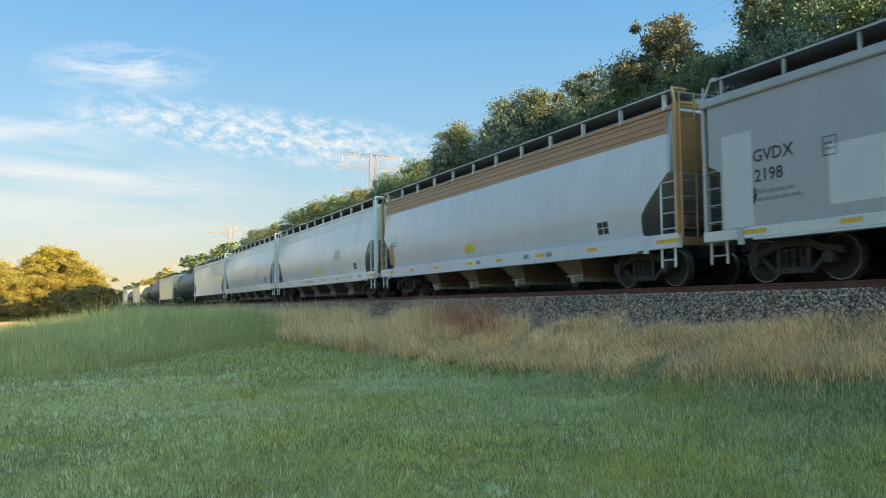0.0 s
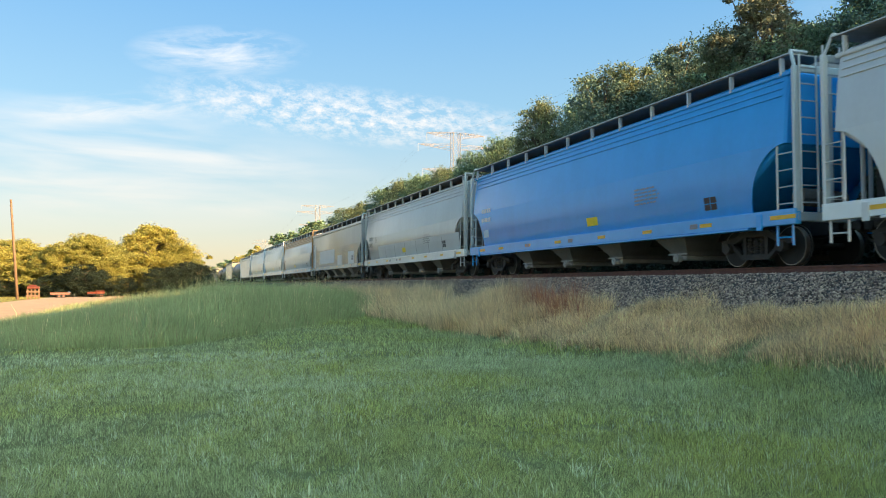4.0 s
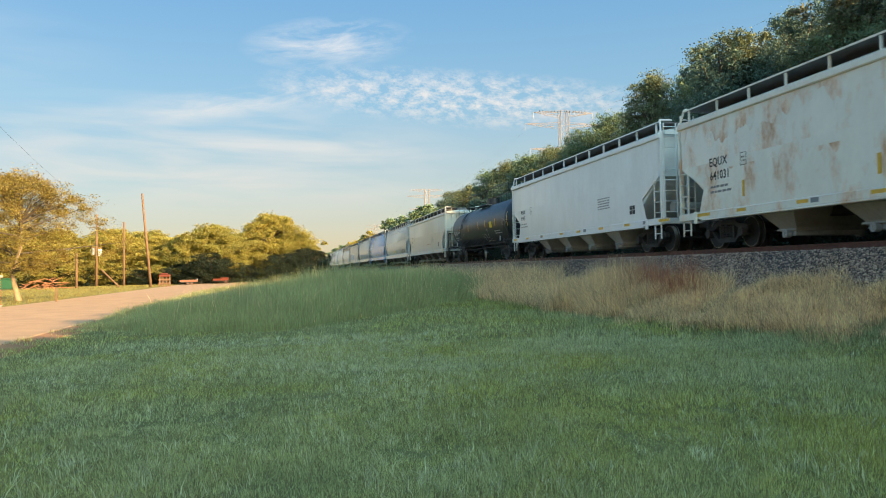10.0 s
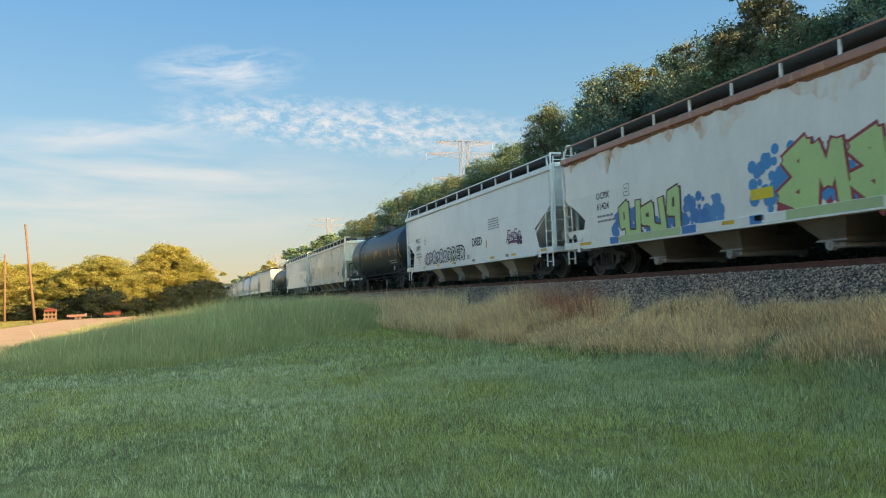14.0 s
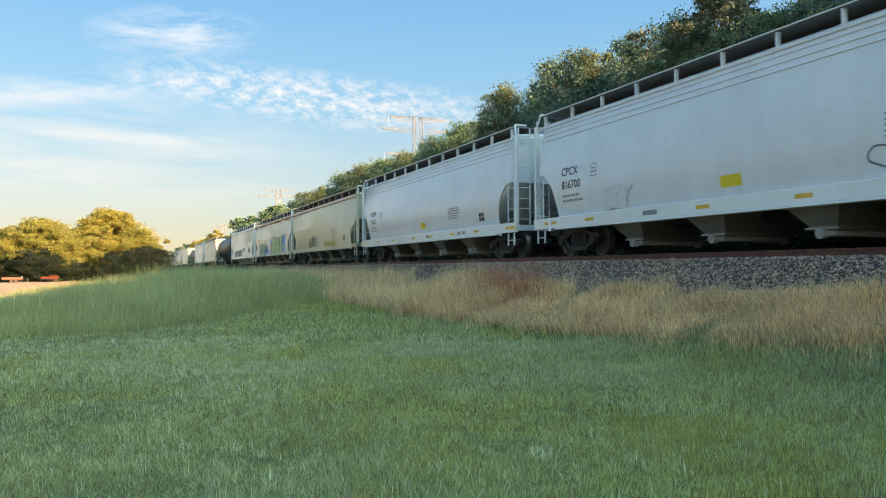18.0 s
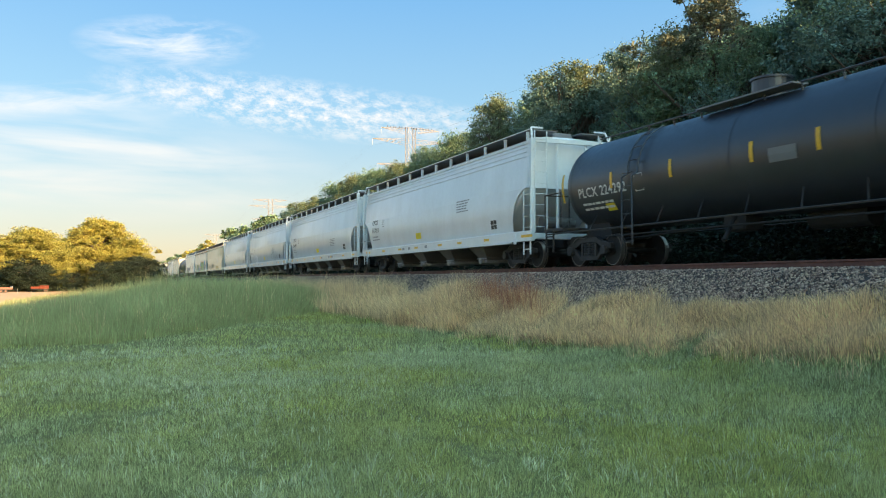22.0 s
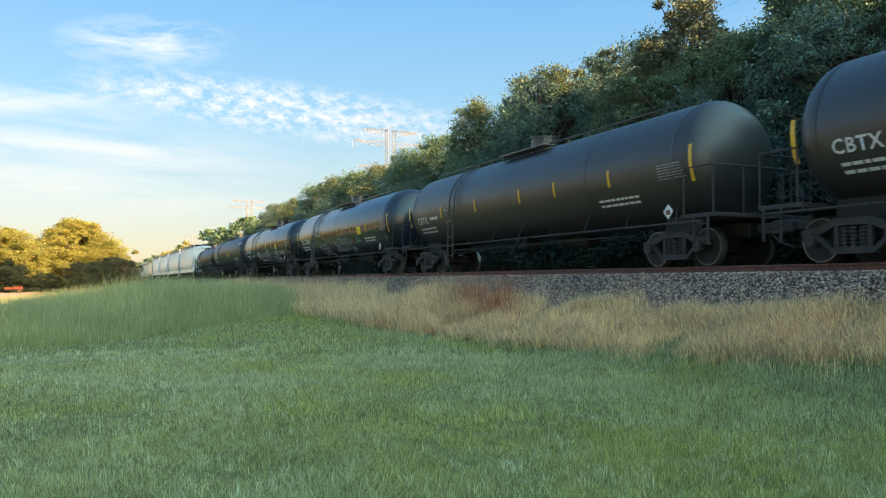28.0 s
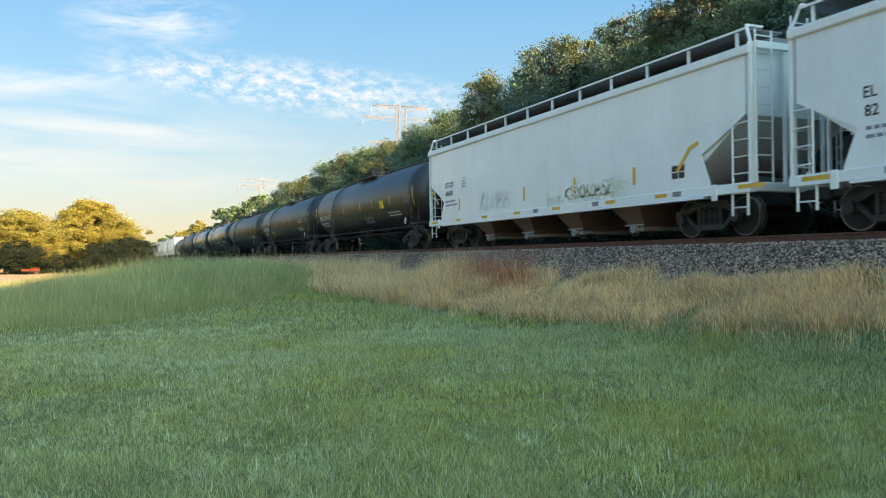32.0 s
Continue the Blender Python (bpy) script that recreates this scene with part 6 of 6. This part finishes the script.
for i, (style, colour, clean, code, number, words) in enumerate(TRAIN):
    y0 = (COUPLINGS[i] + COUPLINGS[i + 1]) / 2 + (0.5 if i == 33 else 0.0)
    tank = style.startswith("tank")
    car = copy_thing(CARS[style], pose(TRACK, y0, RAIL))
    car.name = "tank_car" if tank else "hopper_car"
    tagged(car, ("%s cylindrical tank car rolling on the rails" if tank else "%s covered hopper car rolling on the rails") % words)
    for o in car.children_recursive:
        o.color = (*colour, clean)
        if o.name.startswith(("discharge_bay", "outlet_gate", "air_reservoir")):
            bay = BAYS.get(i, (0.16, 0.155, 0.15))
            o.color = (*((0.42, 0.42, 0.42) if o.name.startswith("outlet") else bay), 1)
    kind = "tanklow" if style in ("tankr", "tankp") else "tank" if tank else style.rstrip("sw")
    if i >= 8:
        if tank:
            half = LENGTHS[style] / 2
            tank_trim(car, kind, i, half, i not in (19, 27, 31))
            marks(car, kind, code, number, half - 2.3, 2.0, 0.38, "letter_grey" if i == 19 else "letter_white", False)
            if not number:
                bars(car, kind, half - 3.6, 2.02, 0.9, 0.26, 1, "letter_white", 9)
        else:
            hopper_trim(car, kind, i, kind == "round")
            if code:
                marks(car, kind, code, number, 7.3 if i == 21 else 8.15 if i in (11, 12) else 7.7 if style != "flats" else 7.3, 2.02, 0.29 if style == "flats" or i == 21 else 0.35)
                if not number:
                    bars(car, kind, 7.7, 2.02, 1.0, 0.26, 1, "letter_black", 9)
            elif number:
                letters(car, kind, number, 8.2, 2.1, 0.3)
    cars.append(car)
for ob in CARS.values():
    for o in (*ob.children_recursive, ob):
        bpy.data.objects.remove(o)


# what sets single cars apart
tan = (0.42, 0.24, 0.11)
for name in ("side_bead", "top_chord", "corner_post", "end_ladder", "end_sill", "end_plate", "end_brace", "roof_handhold"):
    for o in of(cars[10], name):
        o.color = (*tan, 0.85)
end_y = -(19.9 / 2 - 0.50 - 0.28)
part("end_sheet", box(bmesh.new(), (-1.28, end_y - 0.025, 2.66), (1.28, end_y - 0.004, 4.10), 0.008), M["paint"], cars[10], "tan rusted end sheet").color = (*tan, 0.75)
patch(cars[10], "round", 9.1, 3.55, 18.2, 0.58, tan, lift=0.004, label="tan band under the roof")
patch(cars[10], "round", 8.45, 1.35, 0.5, 0.85, tan)
for o in of(cars[11], "side_sill"):
    o.color = (0.62, 0.63, 0.62, 1)
patch(cars[11], "flat", 8.97, 1.14, 0.8, 1.95, (0.56, 0.58, 0.60))
patch(cars[11], "flat", 6.4, 1.36, 6.6, 1.10, (0.60, 0.62, 0.63))
patch(cars[11], "flat", -1.4, 1.14, 1.6, 0.75, (0.55, 0.57, 0.58))
patch(cars[11], "flat", -5.2, 1.14, 2.0, 0.9, (0.58, 0.60, 0.61))
patch(cars[12], "round", 5.8, 1.22, 14.6, 0.78, (0.50, 0.52, 0.53))
for k in range(6):
    patch(cars[12], "round", 4.2 - k * 2.1, 1.22, 0.07, 0.72, (0.26, 0.27, 0.28), lift=0.007, name="weld_stain")
for o in of(cars[13], "side_sill"):
    o.color = (0.06, 0.36, 0.76, 1)
for name in ("corner_post", "end_ladder", "end_plate", "ladder", "roof_handhold", "end_sill", "end_brace", "walkway_edge", "bracket"):
    for o in of(cars[13], name):
        o.color = (0.45, 0.50, 0.54, 1)
for k in (12, 14, 15, 23, 24, 25, 26):
    for o in of(cars[k], "side_sill"):
        o.color = (0.76, 0.78, 0.78, 1)
# sprayed pieces
bars(cars[13], "round", 8.1, 2.05, 0.95, 0.75, 2, "letter_white", 14, "reporting_mark")
patch(cars[13], "round", 7.95, 1.55, 0.55, 0.3, (0.45, 0.62, 0.72))
piece(cars[20], "flat", 5.8, 1.10, 3.5, 0.72, 6, 3, (0.05, 0.02, 0.10), (0.66, 0.66, 0.70), 0.075)
letters(cars[20], "flat", "DRED", 2.25, 1.10, 1.0, "letter_black", "graffiti_letters", 1.0, fat=0.075)
letters(cars[20], "flat", "DRED", 2.25, 1.10, 1.0, "letter_white", "graffiti_letters", 1.0, fat=0.005, lift=0.012)
letters(cars[20], "flat", "DRED", -1.33, 1.66, 0.52, "letter_black", "graffiti_letters", 0.9)
letters(cars[20], "flat", "SFU", -0.62, 1.14, 0.26, "letter_grey", "graffiti_letters", 1.0)
tag(cars[20], "flat", -5.4, 1.58, 1.35, 0.45, 8, (0.10, 0.02, 0.14), 0.05)
tag(cars[20], "flat", -5.3, 1.52, 1.3, 0.35, 18, (0.30, 0.08, 0.22), 0.04)
tag(cars[20], "flat", 6.1, 1.25, 0.5, 0.4, 19, (0.10, 0.02, 0.16), 0.03)
for y, z in ((-3.05, 1.47), (-5.45, 1.7), (7.2, 1.3)):
    patch(cars[20], "flat", y, z, 0.10, 0.36, None, "reflector", "reflector", 0.007)
BLU, LIME, RED = (0.03, 0.19, 0.50), (0.50, 0.66, 0.26), (0.34, 0.045, 0.06)
cloud_of(cars[21], 6.35, 1.02, 4.5, 0.85, 90, 25, BLU)
cloud_of(cars[21], 2.6, 1.05, 1.3, 0.75, 26, 26, (0.06, 0.26, 0.56))
cloud_of(cars[21], 0.2, 1.0, 7.2, 1.6, 190, 27, (0.04, 0.27, 0.60))
cloud_of(cars[21], -0.7, 1.05, 5.0, 0.85, 46, 28, RED)
block_letters(cars[21], 5.95, 1.08, 3.1, 0.86, 5, 21, (0.11, 0.03, 0.03), LIME, 0.24)
block_letters(cars[21], -0.7, 1.05, 4.9, 1.15, 5, 23, RED, LIME, 0.32)
for y, w in ((5.9, 3.0), (-0.9, 2.5), (-3.6, 1.7)):
    patch(cars[21], "flat", y, 0.91, w, 0.20, (0.46, 0.56, 0.28), lift=0.047)
for y, w in ((6.5, 0.5), (2.85, 0.6), (0.25, 0.4)):
    patch(cars[21], "flat", y, 0.91, w, 0.20, BLU, lift=0.046)
patch(cars[21], "flat", 0.2, 1.45, 0.74, 0.25, None, "placard", "hazard_placard", 0.02)
tag(cars[21], "flat", -5.9, 1.4, 1.6, 0.35, 30, (0.62, 0.62, 0.62), 0.03)
rust_fringe(cars[21], 9.4, 3.79, 18.8, 0.55, 5, 0.85, 0.05)
rust_fringe(cars[21], 9.4, 3.795, 18.8, 0.13, 15, 0.75, 0.05, "rust")
rust_fringe(cars[21], 9.3, 1.5, 3.0, 0.36, 7, 0.6, 0.3)
rust_fringe(cars[18], 9.4, 3.79, 18.8, 0.85, 6)
rust_fringe(cars[18], 9.0, 2.3, 17.0, 0.5, 8, 0.25)
for name in ("top_chord", "walkway_edge"):
    for o in of(cars[21], name):
        o.color = (0.40, 0.18, 0.12, 0.3)
for name in ("top_chord", "walkway_edge", "bracket"):
    for o in of(cars[22], name):
        o.color = (0.40, 0.22, 0.16, 0.5)
piece(cars[22], "flat", 7.4, 1.2, 3.4, 0.62, 5, 31, (0.30, 0.31, 0.28), None, 0.05)
piece(cars[22], "flat", 3.4, 1.2, 2.6, 0.72, 4, 32, (0.05, 0.06, 0.06), (0.18, 0.22, 0.20), 0.06, (0.42, 0.36, 0.12))
tag(cars[22], "flat", -1.5, 1.15, 3.4, 0.3, 33, (0.50, 0.36, 0.06), 0.06)
tag(cars[24], "round", -2.85, 1.05, 3.1, 0.85, 41, (0.14, 0.14, 0.16), 0.035)
tag(cars[24], "round", -6.9, 1.42, 1.1, 0.4, 42, (0.18, 0.18, 0.20), 0.03)
tag(cars[24], "round", 5.9, 1.25, 1.9, 0.6, 43, (0.76, 0.76, 0.78), 0.07)
tag(cars[14], "round", -4.4, 1.35, 1.6, 0.3, 44, (0.06, 0.06, 0.07), 0.05)
tag(cars[16], "tanklow", -1.2, 1.35, 1.8, 0.55, 45, (0.55, 0.55, 0.55), 0.04)
piece(cars[30], "tank", 0.83, 1.33, 3.6, 0.60, 7, 51, (0.66, 0.66, 0.66), None, 0.032)
tag(cars[30], "tank", 3.79, 1.29, 1.75, 0.48, 52, (0.62, 0.62, 0.62), 0.03)
tag(cars[30], "tank", 4.25, 2.37, 1.25, 0.36, 53, (0.22, 0.42, 0.30), 0.03)
tag(cars[30], "tank", -3.5, 1.74, 0.8, 0.2, 54, (0.08, 0.36, 0.32), 0.025)
tag(cars[29], "tank", 3.4, 1.35, 4.7, 0.6, 61, (0.80, 0.80, 0.80), 0.045)
tag(cars[29], "tank", -1.7, 1.2, 1.4, 0.42, 63, (0.80, 0.80, 0.80), 0.05)
tag(cars[29], "tank", -3.2, 1.3, 1.3, 0.55, 64, (0.80, 0.80, 0.80), 0.05)
tag(cars[29], "tank", 8.5, 1.8, 0.7, 0.3, 62, (0.62, 0.62, 0.62), 0.022)
tag(cars[29], "tank", 5.6, 1.75, 0.8, 0.35, 65, (0.55, 0.55, 0.55), 0.022)
tag(cars[33], "tank", 3.47, 1.55, 1.4, 0.42, 71, (0.26, 0.26, 0.27), 0.025)
tag(cars[33], "tank", 1.6, 1.55, 1.2, 0.35, 73, (0.26, 0.26, 0.27), 0.025)
tag(cars[33], "tank", -0.95, 1.5, 1.4, 0.3, 72, (0.52, 0.52, 0.52), 0.03)
tag(cars[34], "flat", 4.1, 1.35, 2.2, 0.6, 81, (0.66, 0.68, 0.73), 0.035)
tag(cars[34], "flat", -0.6, 1.1, 4.0, 0.45, 83, (0.72, 0.74, 0.58), 0.05)
tag(cars[34], "flat", -1.6, 1.3, 2.4, 0.35, 82, (0.76, 0.71, 0.52), 0.05)
for y in (6.0, 0.9, -2.1, -4.9):
    for k in (18, 34, 35):
        patch(cars[k], "flat", y, 1.4, 0.12, 0.45, None, "reflector", "reflector", 0.007)
strokes(cars[34], "flat", [[(0, 0), (0.45, 0.5), (0.75, 0.6)]], 0.10, "reflector", -6.6, 1.55, "reflector", 0.008)
strokes(cars[34], "flat", [[(0, 0.55), (0.28, 0.5), (0.75, 0)]], 0.10, "reflector", 8.75, 1.75, "reflector", 0.008)
bars(cars[15], "flat", -1.16, 1.62, 1.85, 0.14, 2, "red_paint", 91, "red_stencil")
patch(cars[19], "tank", -0.9, 2.35, 0.75, 0.35, (0.36, 0.22, 0.04), lift=0.010, label="faded brown-yellow panel")
patch(cars[27], "tanklow", 5.0, 1.55, 0.42, 0.20, None, "placard", "yellow_panel", 0.010, "small yellow panel")
patch(cars[27], "tanklow", -1.2, 2.05, 0.75, 0.30, (0.16, 0.17, 0.18), lift=0.010)
letters(cars[27], "tanklow", "PLCX 224292", -6.9, 3.0, 0.22, "letter_white")
letters(cars[28], "tank", "MULX 702146", -8.1, 3.05, 0.26, "letter_white")
letters(cars[28], "tank", "LIQUEFIED PETROLEUM GAS", -5.1, 1.76, 0.16, "letter_white", "hazard_words")
letters(cars[28], "tank", "NON-ODORIZED", -5.5, 1.58, 0.15, "letter_white", "hazard_words")
letters(cars[32], "tank", "NON-ODORIZED", -5.72, 2.34, 0.17, "letter_white", "hazard_words")
letters(cars[32], "tank", "LIQUEFIED PETROLEUM GAS", -5.72, 2.18, 0.12, "letter_white", "hazard_words")


def motions():
    """The train rolls away along the line; every wheelset turns with it."""
    for car in cars:
        y0 = car.matrix_basis.translation.y
        walk(car, [(t, pose(TRACK, y0 + SPEED * t, RAIL)) for t in (0.0, 8.0, 16.0, 24.0, 32.0)])
    done = {}
    for car in cars:
        for o in of(car, "wheelset"):
            dy = round(o.matrix_basis.translation.y, 2)
            if dy not in done:
                turn = -math.degrees(SPEED / 0.457) / FPS
                walk(o, [(k / FPS, pose(0, dy, 0.457, turn * k)) for k in range(32 * FPS + 1)])
                done[dy] = o.animation_data
            else:
                o.rotation_mode = "QUATERNION"
                o.animation_data_create()
                o.animation_data.action = done[dy].action
                o.animation_data.action_slot = done[dy].action_slot


motions()
